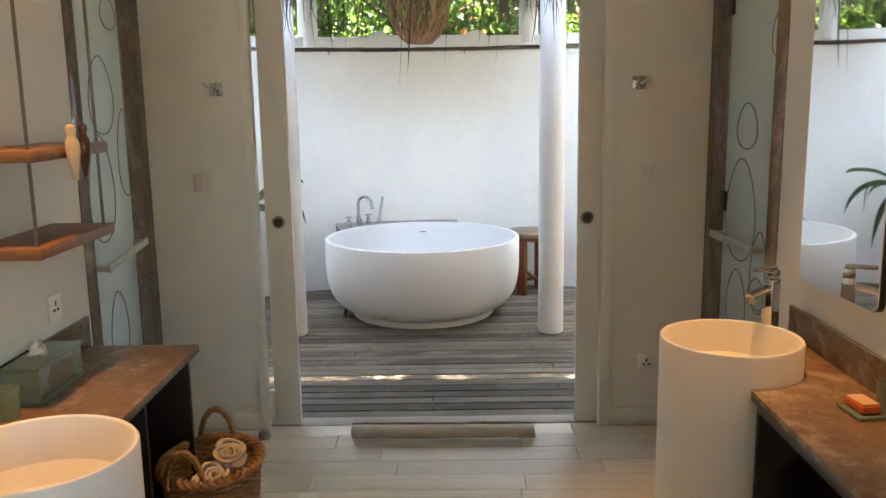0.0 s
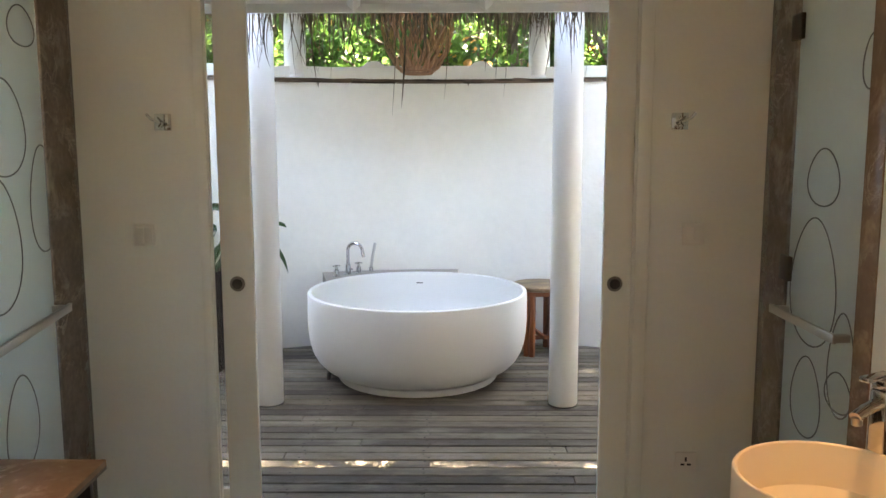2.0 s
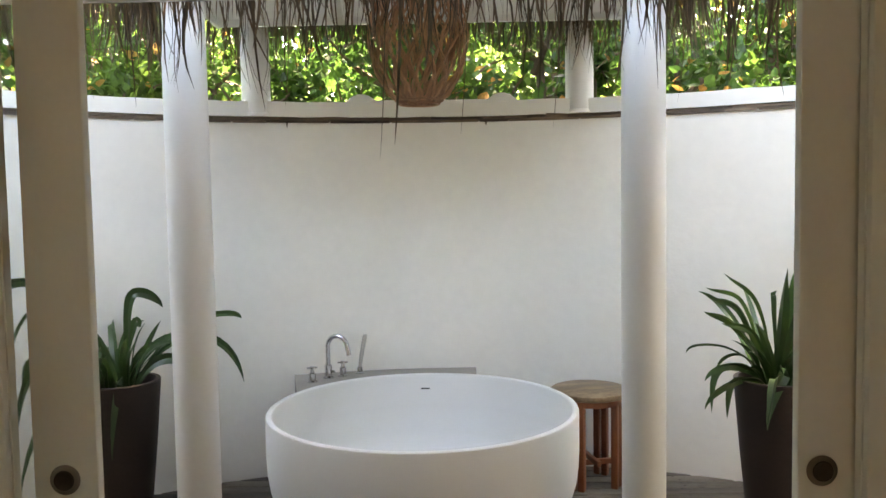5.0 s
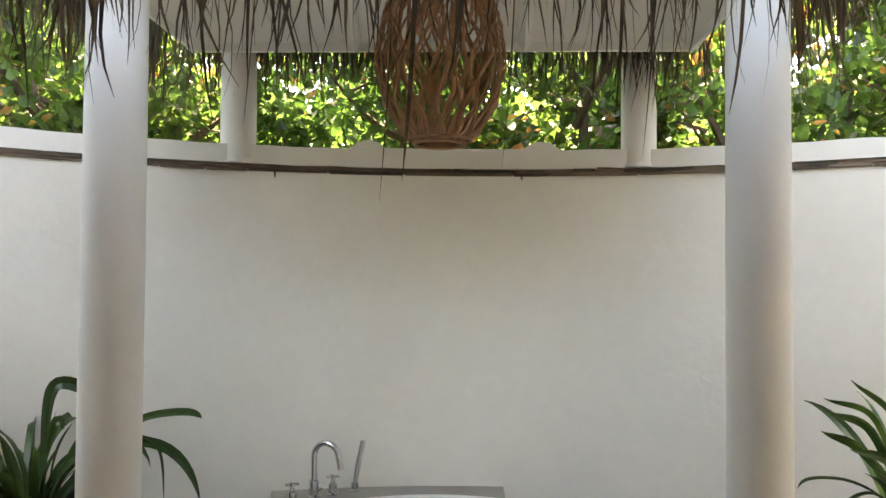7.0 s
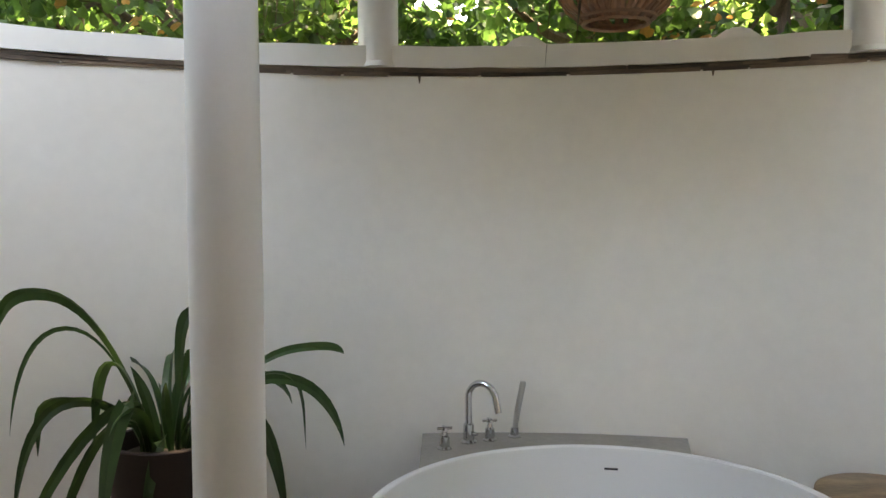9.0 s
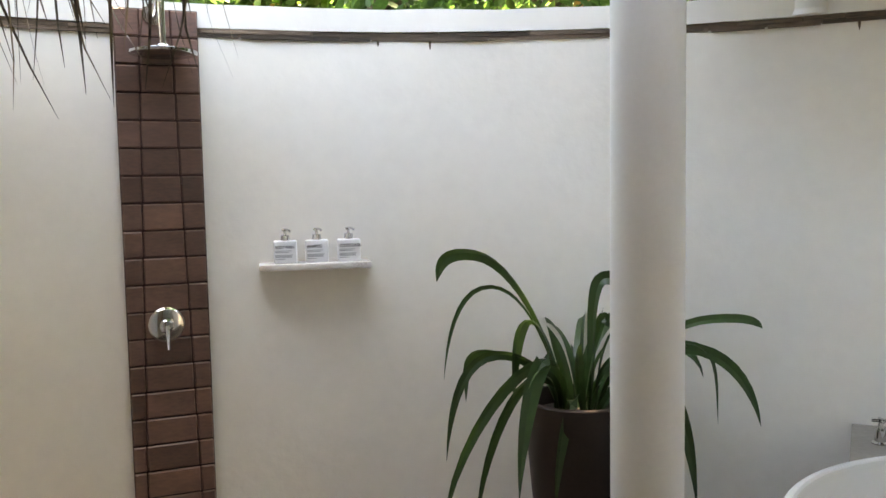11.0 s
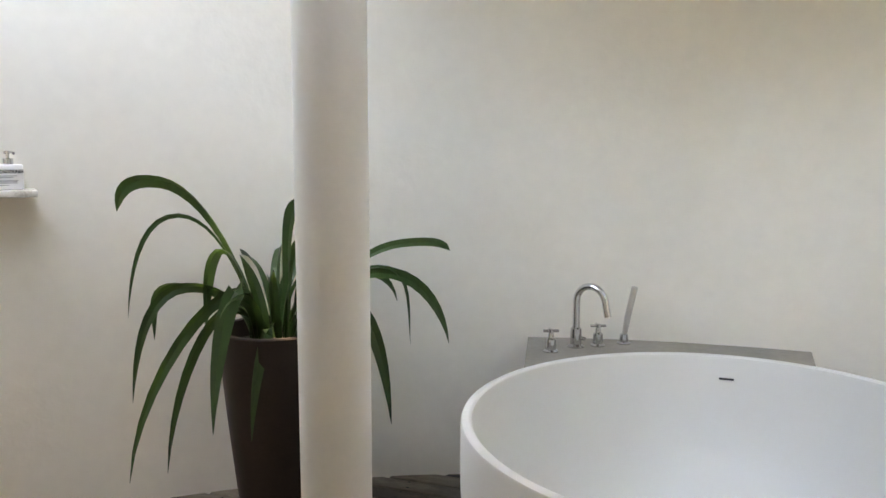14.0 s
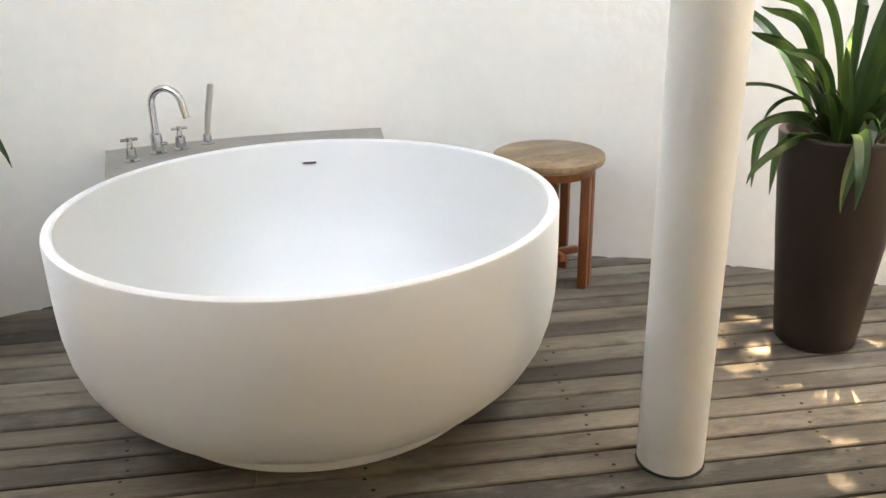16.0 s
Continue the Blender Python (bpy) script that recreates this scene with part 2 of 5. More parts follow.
M_MIRROR = material("mirror_silver", (0.90, 0.91, 0.91), 0.02, 1.0, spread=0.0, bump=0)
M_SOAP = material("orange_soap", (0.72, 0.12, 0.035), 0.45, spread=0.1, bump=0.05)
M_SOAP2 = material("peach_soap", (0.80, 0.50, 0.32), 0.5, spread=0.05, bump=0.05)
M_IVORY = material("ivory_wood", (0.72, 0.64, 0.50), 0.45, spread=0.1, scale=8, bump=0.05)
M_DARKBIRD = material("dark_polished_wood", (0.085, 0.032, 0.015), 0.22, spread=0.3, scale=8, bump=0.05, coat=0.5)
M_PAPER = material("white_tissue", (0.85, 0.85, 0.83), 0.9, spread=0.03, bump=0.3)
M_RUBBER = material("grey_rubber", (0.35, 0.34, 0.32), 0.7, bump=0.1)
M_GROUND = material("sandy_ground", (0.22, 0.17, 0.11), 0.95, spread=0.35, scale=2, bump=0.8, fine=30)
M_BULB = bpy.data.materials.new("lit_bulb")
M_BULB.use_nodes = True
M_BULB.node_tree.nodes["Principled BSDF"].inputs["Emission Color"].default_value = (1, 0.62, 0.28, 1)
M_BULB.node_tree.nodes["Principled BSDF"].inputs["Emission Strength"].default_value = 6

# ---- mesh helpers ----
def mesh_object(name, bm, mat, smooth=True):
    me = bpy.data.meshes.new(name)
    bmesh.ops.recalc_face_normals(bm, faces=bm.faces[:])
    bm.to_mesh(me)
    bm.free()
    for m in mat if isinstance(mat, (list, tuple)) else [mat]:
        me.materials.append(m)
    if smooth:
        for p in me.polygons:
            p.use_smooth = True
        me.set_sharp_from_angle(angle=radians(35))
    return new(name, me)


def part(name, bm, mat, parent, label="", smooth=True):
    ob = mesh_object(name, bm, mat, smooth)
    ob.parent = parent
    return tagged(ob, label)


def thing(name, m, label, category, group="", kind=""):
    ob = new(name)
    ob.empty_display_size = 0.05
    ob.matrix_basis = m
    return tagged(ob, label, category, group, kind)


def structure(name, bm, mat, label, category, smooth=True):
    return tagged(mesh_object(name, bm, mat, smooth), label, category, kind="structure")


def box(bm, x0, x1, y0, y1, z0, z1, bevel=0.0, seg=2):
    m = Matrix.LocRotScale(((x0 + x1) / 2, (y0 + y1) / 2, (z0 + z1) / 2), None, (abs(x1 - x0), abs(y1 - y0), abs(z1 - z0)))
    out = bmesh.ops.create_cube(bm, size=1, matrix=m)
    if bevel:
        edges = list({e for v in out["verts"] for e in v.link_edges})
        bmesh.ops.bevel(bm, geom=edges, offset=bevel, segments=seg, affect="EDGES", profile=0.5)
    return bm


def boxed(*a, **k):
    return box(bmesh.new(), *a, **k)


def lathe(bm, profile, seg=48, centre=(0, 0), cap=False):
    rings = []
    for r, z in profile:
        if r < 1e-5:
            rings.append([bm.verts.new((centre[0], centre[1], z))])
        else:
            rings.append([bm.verts.new((centre[0] + r * math.cos(2 * math.pi * k / seg), centre[1] + r * math.sin(2 * math.pi * k / seg), z)) for k in range(seg)])
    for a, b in zip(rings, rings[1:]):
        for k in range(seg):
            q = (k + 1) % seg
            if len(a) == 1 and len(b) > 1:
                bm.faces.new((a[0], b[k], b[q]))
            elif len(b) == 1 and len(a) > 1:
                bm.faces.new((a[k], a[q], b[0]))
            elif len(a) > 1:
                bm.faces.new((a[k], a[q], b[q], b[k]))
    return bm


def tube(bm, pts, radius, seg=10, closed=False, flat=1.0):
    """A round bar along points; radius may be a list."""
    pts = [Vector(p) for p in pts]
    n = len(pts)
    rad = radius if isinstance(radius, (list, tuple)) else [radius] * n
    rings, side = [], None
    for i, p in enumerate(pts):
        a = pts[(i - 1) % n] if closed or i else pts[0]
        b = pts[(i + 1) % n] if closed or i < n - 1 else pts[-1]
        d = (b - a).normalized()
        if side is None:
            side = d.cross(Vector((0, 0, 1)) if abs(d.z) < 0.9 else Vector((1, 0, 0))).normalized()
        side = (side - d * side.dot(d)).normalized()
        up = d.cross(side)
        rings.append([bm.verts.new(p + rad[i] * (side * math.cos(2 * math.pi * k / seg) + flat * up * math.sin(2 * math.pi * k / seg))) for k in range(seg)])
    pairs = list(zip(rings, rings[1:])) + ([(rings[-1], rings[0])] if closed else [])
    for a, b in pairs:
        for k in range(seg):
            q = (k + 1) % seg
            bm.faces.new((a[k], a[q], b[q], b[k]))
    if not closed:
        bm.faces.new(rings[0][::-1]), bm.faces.new(rings[-1])
    return bm


def strip(bm, pts, widths, side, fold=0.0):
    """A blade along points with the given widths across side; fold lifts its edges."""
    rows = []
    for p, w in zip(pts, widths):
        p, s = Vector(p), Vector(side)
        rows.append([bm.verts.new(p - s * w / 2 + Vector((0, 0, fold * w))), bm.verts.new(p), bm.verts.new(p + s * w / 2 + Vector((0, 0, fold * w)))])
    for a, b in zip(rows, rows[1:]):
        for k in range(2):
            bm.faces.new((a[k], a[k + 1], b[k + 1], b[k]))


def bezier(p0, p1, p2, n=8):
    p0, p1, p2 = Vector(p0), Vector(p1), Vector(p2)
    return [p0 * (1 - t) ** 2 + p1 * 2 * t * (1 - t) + p2 * t * t for t in [k / (n - 1) for k in range(n)]]

# ---- plan ----
CX, CY, RAD = 0.30, 3.95, 3.36           # court wall: centre and inner radius
LEDGE = 2.06                             # underside of the timber band
FACE, WBACK, OUT0, OUT1 = 3.985, 4.010, 4.060, 4.115  # house front wall: room skin, then court skin
OPEN_L, OPEN_R, HEAD = -0.617, 1.048, 2.36  # door opening
WALL_L, WALL_R = -1.008, 1.552             # vanity walls
CORNER_L, CORNER_R = -1.130, 1.549
CEIL = 2.62
BACK = -1.6
A0, A1 = radians(4.5), radians(175.5)    # the court wall's arc


def arc_point(r, a, z=0.0):
    return Vector((CX + r * math.cos(a), CY + r * math.sin(a), z))


def arc_slab(r0, r1, z0, z1, a0=A0, a1=A1, n=72, wob=0.0):
    bm = bmesh.new()
    rings = []
    for k in range(n + 1):
        a = a0 + (a1 - a0) * k / n
        d = wob * noise.noise(Vector((a * 9, z0, 3)))
        e = wob * noise.noise(Vector((a * 13, z1, 8)))
        rings.append([bm.verts.new(arc_point(r0 + d, a, z0)), bm.verts.new(arc_point(r1, a, z0)), bm.verts.new(arc_point(r1, a, z1 + e)), bm.verts.new(arc_point(r0 + d, a, z1 + e))])
    for a, b in zip(rings, rings[1:]):
        for k in range(4):
            q = (k + 1) % 4
            bm.faces.new((a[k], a[q], b[q], b[k]))
    bm.faces.new(rings[0]), bm.faces.new(rings[-1][::-1])
    return bm

# ---- structure ----
gb = bmesh.new()
bmesh.ops.create_grid(gb, x_segments=40, y_segments=40, size=150, matrix=pose(0, 60, -0.12))
structure("ground", gb, M_GROUND, "sandy brown ground under the trees", "ground")
structure("wall_court", arc_slab(RAD, RAD + 0.17, -0.1, LEDGE + 0.025), M_ROUGH_WALL, "curved white plastered courtyard wall", "wall")
structure("wall_cap", arc_slab(RAD - 0.012, RAD + 0.20, LEDGE + 0.03, LEDGE + 0.115, wob=0.010, n=110), M_PLASTER, "white plastered capping along the courtyard wall", "wall cap")

fw = bmesh.new()
box(fw, CORNER_L - 0.2, OPEN_L, FACE, WBACK, -0.1, HEAD), box(fw, OPEN_R, CORNER_R + 0.2, FACE, WBACK, -0.1, HEAD)
box(fw, CORNER_L - 0.2, CORNER_R + 0.2, FACE, WBACK, HEAD, CEIL + 0.2)
structure("wall_front", fw, M_PAINT, "white painted wall with a wide doorway to the courtyard", "wall")
ow = bmesh.new()
box(ow, -3.6, OPEN_L - 0.10, OUT0, OUT1, -0.1, CEIL + 0.3), box(ow, OPEN_R + 0.10, 4.0, OUT0, OUT1, -0.1, CEIL + 0.3)
box(ow, OPEN_L - 0.10, OPEN_R + 0.10, OUT0, OUT1, HEAD, CEIL + 0.3)
structure("wall_outer", ow, M_PLASTER, "white outer wall of the bathroom facing the courtyard", "wall")
lw = bmesh.new()
box(lw, WALL_L - 0.5, WALL_L, BACK, 2.93, -0.1, CEIL)
structure("wall_left", lw, M_PAINT, "white painted wall behind the vanity", "wall")
rw = bmesh.new()
# unseen opening near the back, added to let daylight onto the left wall
box(rw, WALL_R, WALL_R + 0.5, -0.30, 3.10, -0.1, CEIL), box(rw, WALL_R, WALL_R + 0.12, BACK, -1.40, -0.1, CEIL)
box(rw, WALL_R, WALL_R + 0.12, -1.40, -0.30, -0.1, 1.15), box(rw, WALL_R, WALL_R + 0.12, -1.40, -0.30, 2.10, CEIL)
structure("wall_right", rw, M_PAINT, "white painted wall behind the vanity with the mirror", "wall")
wb = boxed(-1.6, 2.0, BACK - 0.1, BACK, -0.1, CEIL)
structure("wall_back", wb, M_PAINT, "plain white wall behind the basins", "wall")
structure("ceiling", boxed(-2.4, 2.8, BACK, FACE, CEIL, CEIL + 0.12), M_PAINT, "plain white ceiling", "ceiling")
# the two side rooms behind the frosted doors
sr = bmesh.new()
box(sr, -2.5, -2.4, 2.6, FACE, -0.1, 1.0), box(sr, -2.5, -2.4, 2.6, FACE, 2.3, CEIL), box(sr, -2.5, WALL_L - 0.5, 2.5, 2.6, -0.1, CEIL), box(sr, -2.5, CORNER_L - 0.2, FACE, FACE + 0.1, -0.1, CEIL)
structure("wall_side_room_1", sr, M_PAINT, "plain white walls behind the frosted door", "wall")
sr = bmesh.new()
box(sr, 2.8, 2.9, 2.4, FACE, -0.1, 1.65), box(sr, 2.8, 2.9, 2.4, FACE, 2.1, CEIL), box(sr, WALL_R + 0.5, 2.9, 2.3, 2.4, -0.1, CEIL), box(sr, CORNER_R + 0.2, 2.9, FACE, FACE + 0.1, -0.1, CEIL)
structure("wall_side_room_2", sr, M_PAINT, "plain white walls behind the frosted door", "wall")
skirt = bmesh.new()
box(skirt, CORNER_L, OPEN_L - 0.0405, FACE - 0.012, FACE - 0.001, 0, 0.09, 0.003), box(skirt, OPEN_R + 0.0555, CORNER_R, FACE - 0.012, FACE - 0.001, 0, 0.09, 0.003)
structure("baseboard", skirt, M_PAINT, "low white painted skirting board", "baseboard")
structure("floor_bed", boxed(-2.5, 2.9, BACK, OUT1, -0.1, -0.012), M_GAP, "dark bed under the floor tiles", "floor")
structure("deck_bed", boxed(-3.3, 4.0, OUT1 + 0.001, 7.5, -0.11, -0.06), M_GAP, "dark gap below the deck boards", "floor")
# marble returns and jambs beside the frosted doors
for nm, x0, x1, sgn in (("door_jamb_1", CORNER_L, CORNER_L - 0.2, -1), ("door_jamb_2", CORNER_R, CORNER_R + 0.2, 1)):
    structure(nm, boxed(min(x0, x1), max(x0, x1), 3.74, FACE - 0.001, 0, CEIL - 0.002, 0.004), M_MARBLE_DARK, "grey-brown marble jamb beside the frosted door", "jamb")
structure("door_jamb_3", boxed(WALL_L - 0.2, WALL_L + 0.004, 2.932, 3.015, 0, CEIL - 0.002, 0.004), M_MARBLE_DARK, "brown marble jamb beside the frosted door", "jamb")
structure("door_jamb_4", boxed(WALL_R - 0.004, WALL_R + 0.2, 3.102, 3.21, 0, CEIL - 0.002, 0.004), M_MARBLE, "brown marble jamb beside the frosted door", "jamb")

# main roof: sloping white soffit that ends in an eave over the court
EAVE_Y, EAVE_Z = 5.20, 2.29
def slope_slab(x0, x1, y0, z0, y1, z1, t):
    bm = bmesh.new()
    vs = [bm.verts.new(p) for p in ((x0, y0, z0), (x1, y0, z0), (x1, y1, z1), (x0, y1, z1), (x0, y0, z0 + t), (x1, y0, z0 + t), (x1, y1, z1 + t), (x0, y1, z1 + t))]
    for f in ((0, 1, 2, 3), (7, 6, 5, 4), (0, 4, 5, 1), (1, 5, 6, 2), (2, 6, 7, 3), (3, 7, 4, 0)):
        bm.faces.new([vs[i] for i in f])
    return bm
EAVE = [(-3.05, 4.22), (-1.80, EAVE_Y), (2.0, EAVE_Y), (3.35, 4.22)]   # the eave's corners
def eave_slab(z, rise, grow, t):
    """The polygonal lower part of the roof: from the eave's corners up to the house wall."""
    bm = bmesh.new()
    inner = [(-3.05, OUT1 + 0.002, 0.06), (-0.9, OUT1 + 0.002, 1.0), (1.1, OUT1 + 0.002, 1.0), (3.35, OUT1 + 0.002, 0.06)]
    lo = [bm.verts.new((x, y + grow, z)) for x, y in EAVE]
    up = [bm.verts.new((x, y, z + rise * k)) for x, y, k in inner]
    for k in range(3):
        bm.faces.new((lo[k], lo[k + 1], up[k + 1], up[k]))
    g = bmesh.ops.extrude_face_region(bm, geom=bm.faces[:])
    bmesh.ops.translate(bm, vec=(0, 0, t), verts=[v for v in g["geom"] if isinstance(v, bmesh.types.BMVert)])
    return bm
structure("eave_soffit", eave_slab(EAVE_Z + 0.045, 0.50, 0.0, 0.03), M_PAINT, "white boarded soffit under the eave", "soffit", False)
structure("eave_roof", eave_slab(EAVE_Z + 0.085, 0.52, 0.03, 0.14), M_THATCH_ROOF, "brown palm-thatched roof over the eave", "roof", False)
structure("house_roof", slope_slab(-3.6, 3.9, OUT1, EAVE_Z + 0.75, BACK - 0.4, EAVE_Z + 2.2, 0.18), M_THATCH_ROOF, "brown palm-thatched roof over the bathroom", "roof", False)
for (x0, y0), (x1, y1) in zip(EAVE, EAVE[1:]):
    L = math.hypot(x1 - x0, y1 - y0)
    o = structure("eave_fascia", boxed(0.002, L - 0.002, 0.001, 0.026, EAVE_Z, EAVE_Z + 0.10, 0.004), M_PAINT, "white fascia board along the eave", "fascia")
    o.matrix_basis = pose(x0, y0, 0, 0, 0, math.degrees(math.atan2(y1 - y0, x1 - x0)))
for x, top in ((-1.6, -0.80), (-0.88, -0.62), (-0.18, -0.10), (0.51, 0.42), (1.19, 0.85), (1.85, 1.05)):
    bm = bmesh.new()
    tube(bm, [(x, EAVE_Y - 0.002, EAVE_Z + 0.035), (top, OUT1 + 0.004, EAVE_Z + 0.52)], 0.035, 4)
    structure("rafter", bm, M_PAINT, "white painted rafter under the soffit", "rafter", False)
# ---- the court ----
def column(x, y, r, z0, z1, label):
    t = thing("column", pose(x, y, z0), label, "column", "round white columns")
    h = z1 - z0
    bm = lathe(bmesh.new(), [(0, 0.004), (r - 0.004, 0.004), (r, 0.010), (r * 1.0, h * 0.5), (r * 0.97, h), (0, h)], 40)
    part("shaft", bm, M_COLUMN, t)
    if z0 < 1:
        part("joint", lathe(bmesh.new(), [(0, 0.0), (r + 0.003, 0.0), (r + 0.002, 0.0035), (0, 0.0038)], 40), M_GAP, t, "dark sealed joint at its foot")
    else:
        part("foot", lathe(bmesh.new(), [(0, -0.001), (r + 0.006, -0.001), (r + 0.005, 0.005), (r + 0.002, 0.012), (r + 0.0005, 0.02), (0, 0.021)], 40), M_COLUMN, t, "flared plaster foot")
    return t

column(-0.805, 5.712, 0.088, 0, 2.62, "round white painted column standing on the deck")
column(1.020, 5.700, 0.088, 0, 2.62, "round white painted column standing on the deck")
for x in (-0.862, 1.010):
    yy = CY + math.sqrt((RAD + 0.048) ** 2 - (x - CX) ** 2)
    column(x, yy, 0.082, LEDGE + 0.034, 2.66, "round white column standing on the courtyard wall")

TUB = (0.096, 6.352)
tub = thing("bathtub", pose(*TUB, 0), "round white freestanding stone bathtub on the deck", "bathtub")
R = 0.752
prof = [(0, 0.050), (0.505, 0.050), (0.545, 0.054), (0.600, 0.070), (0.648, 0.100), (0.688, 0.142), (0.718, 0.195), (0.737, 0.255), (R - 0.004, 0.33), (R, 0.41), (R, 0.592), (R - 0.003, 0.599), (R - 0.010, 0.603), (R - 0.024, 0.603),
        (R - 0.031, 0.598), (R - 0.034, 0.586), (R - 0.040, 0.42), (R - 0.075, 0.28), (R - 0.15, 0.18), (R - 0.28, 0.125), (0.25, 0.105), (0, 0.10)]
shell = part("shell", lathe(bmesh.new(), prof, 96), M_TUB, tub)
part("plinth", lathe(bmesh.new(), [(0, 0), (0.544, 0), (0.549, 0.005), (0.549, 0.040), (0.541, 0.047), (0.50, 0.053), (0, 0.053)], 80), M_TUB, tub, "low round plinth")
part("overflow_slot", boxed(-0.039, 0.013, R - 0.043, R - 0.035, 0.516, 0.5235, 0.002), M_INK, shell, "black overflow slot")
part("drain", lathe(bmesh.new(), [(0, 0.106), (0.03, 0.108), (0.034, 0.104), (0, 0.1)], 24), M_CHROME, shell, "chrome drain")
part("trap", tube(bmesh.new(), [(-0.57, -0.13, 0.075), (-0.60, -0.14, 0.05), (-0.605, -0.15, 0.002)], 0.016), M_DARKMETAL, tub, "dark waste pipe under the rim")

# ledge behind the tub with the tap set
lb = bmesh.new()
xs = [-0.69 + 1.07 * k / 14 for k in range(15)]
back = [(x, CY + math.sqrt((RAD + 0.01) ** 2 - (x - CX) ** 2)) for x in xs]
def prism(bm, outline, z0, z1):
    lo, hi = [bm.verts.new((x, y, z0)) for x, y in outline], [bm.verts.new((x, y, z1)) for x, y in outline]
    n = len(lo)
    for k in range(n):
        bm.faces.new((lo[k], lo[(k + 1) % n], hi[(k + 1) % n], hi[k]))
    bm.faces.new(lo[::-1]), bm.faces.new(hi)
    return bm
outline = []
for x in xs:
    dx = x - TUB[0]
    outline.append((x + 0.10 * max(0.0, 1 - (x + 0.69) / 0.3), max(TUB[1] + math.sqrt(max(0.0, (R + 0.012) ** 2 - dx * dx)), 6.72)))
outline += back[::-1]
ledge = thing("tap_ledge", pose(0, 0, 0), "grey rendered ledge behind the bathtub", "ledge")
part("body", prism(lb, outline, 0, 0.548), M_CONCRETE, ledge, "", False)
part("top", prism(bmesh.new(), outline, 0.5485, 0.588), M_CONCRETE, ledge, "smooth grey rendered top", False)

def cross_handle(bm, z):
    for a in (0.4, 0.4 + math.pi / 2):
        d = Vector((math.cos(a), math.sin(a), 0)) * 0.030
        tube(bm, [Vector((0, 0, z)) - d, Vector((0, 0, z)) + d], 0.0055, 10)
    lathe(bm, [(0, z - 0.01), (0.009, z - 0.008), (0.009, z + 0.007), (0, z + 0.009)], 16)
    return bm

LZ = 0.586
for x, y in ((-0.55, 6.97), (-0.398, 7.122)):
    v = thing("tap_valve", pose(x, y, LZ), "chrome cross-handled tap valve on the ledge", "tap", "bath taps")
    part("base", lathe(bmesh.new(), [(0, 0), (0.028, 0), (0.028, 0.006), (0.020, 0.012), (0.019, 0.05), (0.012, 0.056), (0.009, 0.075), (0, 0.076)], 24), M_CHROME, v)
    part("handle", cross_handle(bmesh.new(), 0.082), M_CHROME, v)
sp = thing("bath_spout", pose(-0.475, 7.075, LZ), "tall curved chrome bath spout on the ledge", "tap")
part("base", lathe(bmesh.new(), [(0, 0), (0.032, 0), (0.032, 0.006), (0.022, 0.014), (0.021, 0.075), (0.016, 0.08), (0, 0.081)], 24), M_CHROME, sp)
pts = [Vector((0, 0, 0.07)), Vector((0, 0, 0.14)), Vector((0, 0, 0.185))] + [Vector((0.06 - 0.06 * math.cos(a), -0.03 + 0.03 * math.cos(a), 0.185 + 0.063 * math.sin(a))) for a in [math.pi * k / 12 for k in range(1, 13)]] + [Vector((0.130, -0.065, 0.142))]
part("spout", tube(bmesh.new(), pts, 0.0135, 14), M_CHROME, sp)
part("lever", tube(bmesh.new(), [(0.02, -0.01, 0.04), (0.038, -0.02, 0.042)], 0.007, 10), M_CHROME, sp)
hw = thing("hand_shower", pose(-0.307, 7.19, LZ), "slim chrome hand shower standing in its holder", "hand shower")
part("base", lathe(bmesh.new(), [(0, 0), (0.027, 0), (0.027, 0.006), (0.018, 0.012), (0.016, 0.04), (0, 0.041)], 24), M_CHROME, hw)
part("wand", tube(bmesh.new(), [(0, 0, 0.03), (0.012, 0, 0.11), (0.035, 0, 0.225), (0.036, 0, 0.232)], [0.010, 0.0125, 0.0125, 0.010], 14), M_STEEL, hw)

# stool
st = thing("stool", pose(1.004, 6.95, 0, 0, 0, 12), "round-topped reddish teak stool beside the bathtub", "stool")
part("seat", lathe(bmesh.new(), [(0, 0.500), (0.200, 0.500), (0.214, 0.506), (0.218, 0.518), (0.215, 0.532), (0.203, 0.538), (0, 0.538)], 56), M_STOOL_TOP, st, "pale worn round wooden seat")
part("apron", lathe(bmesh.new(), [(0.165, 0.465), (0.182, 0.465), (0.182, 0.4995), (0.165, 0.4995), (0.165, 0.465)], 40), M_RED_TEAK, st)
for k in range(4):
    a = radians(45 + 90 * k)
    lb = bmesh.new()
    for s in (-0.024, 0.024):
        box(lb, -0.018, 0.018, s - 0.017, s + 0.017, 0, 0.499, 0.003)
    lg = part("leg", lb, M_RED_TEAK, st, "reddish split teak leg")
    lg.matrix_basis = pose(0.16 * math.cos(a), 0.16 * math.sin(a), 0, 0, 0, math.degrees(a))
part("stretcher", boxed(-0.14, 0.14, -0.012, 0.012, 0.10, 0.13, 0.003), M_RED_TEAK, st)
part("stretcher", boxed(-0.012, 0.012, -0.14, 0.14, 0.13, 0.16, 0.003), M_RED_TEAK, st)

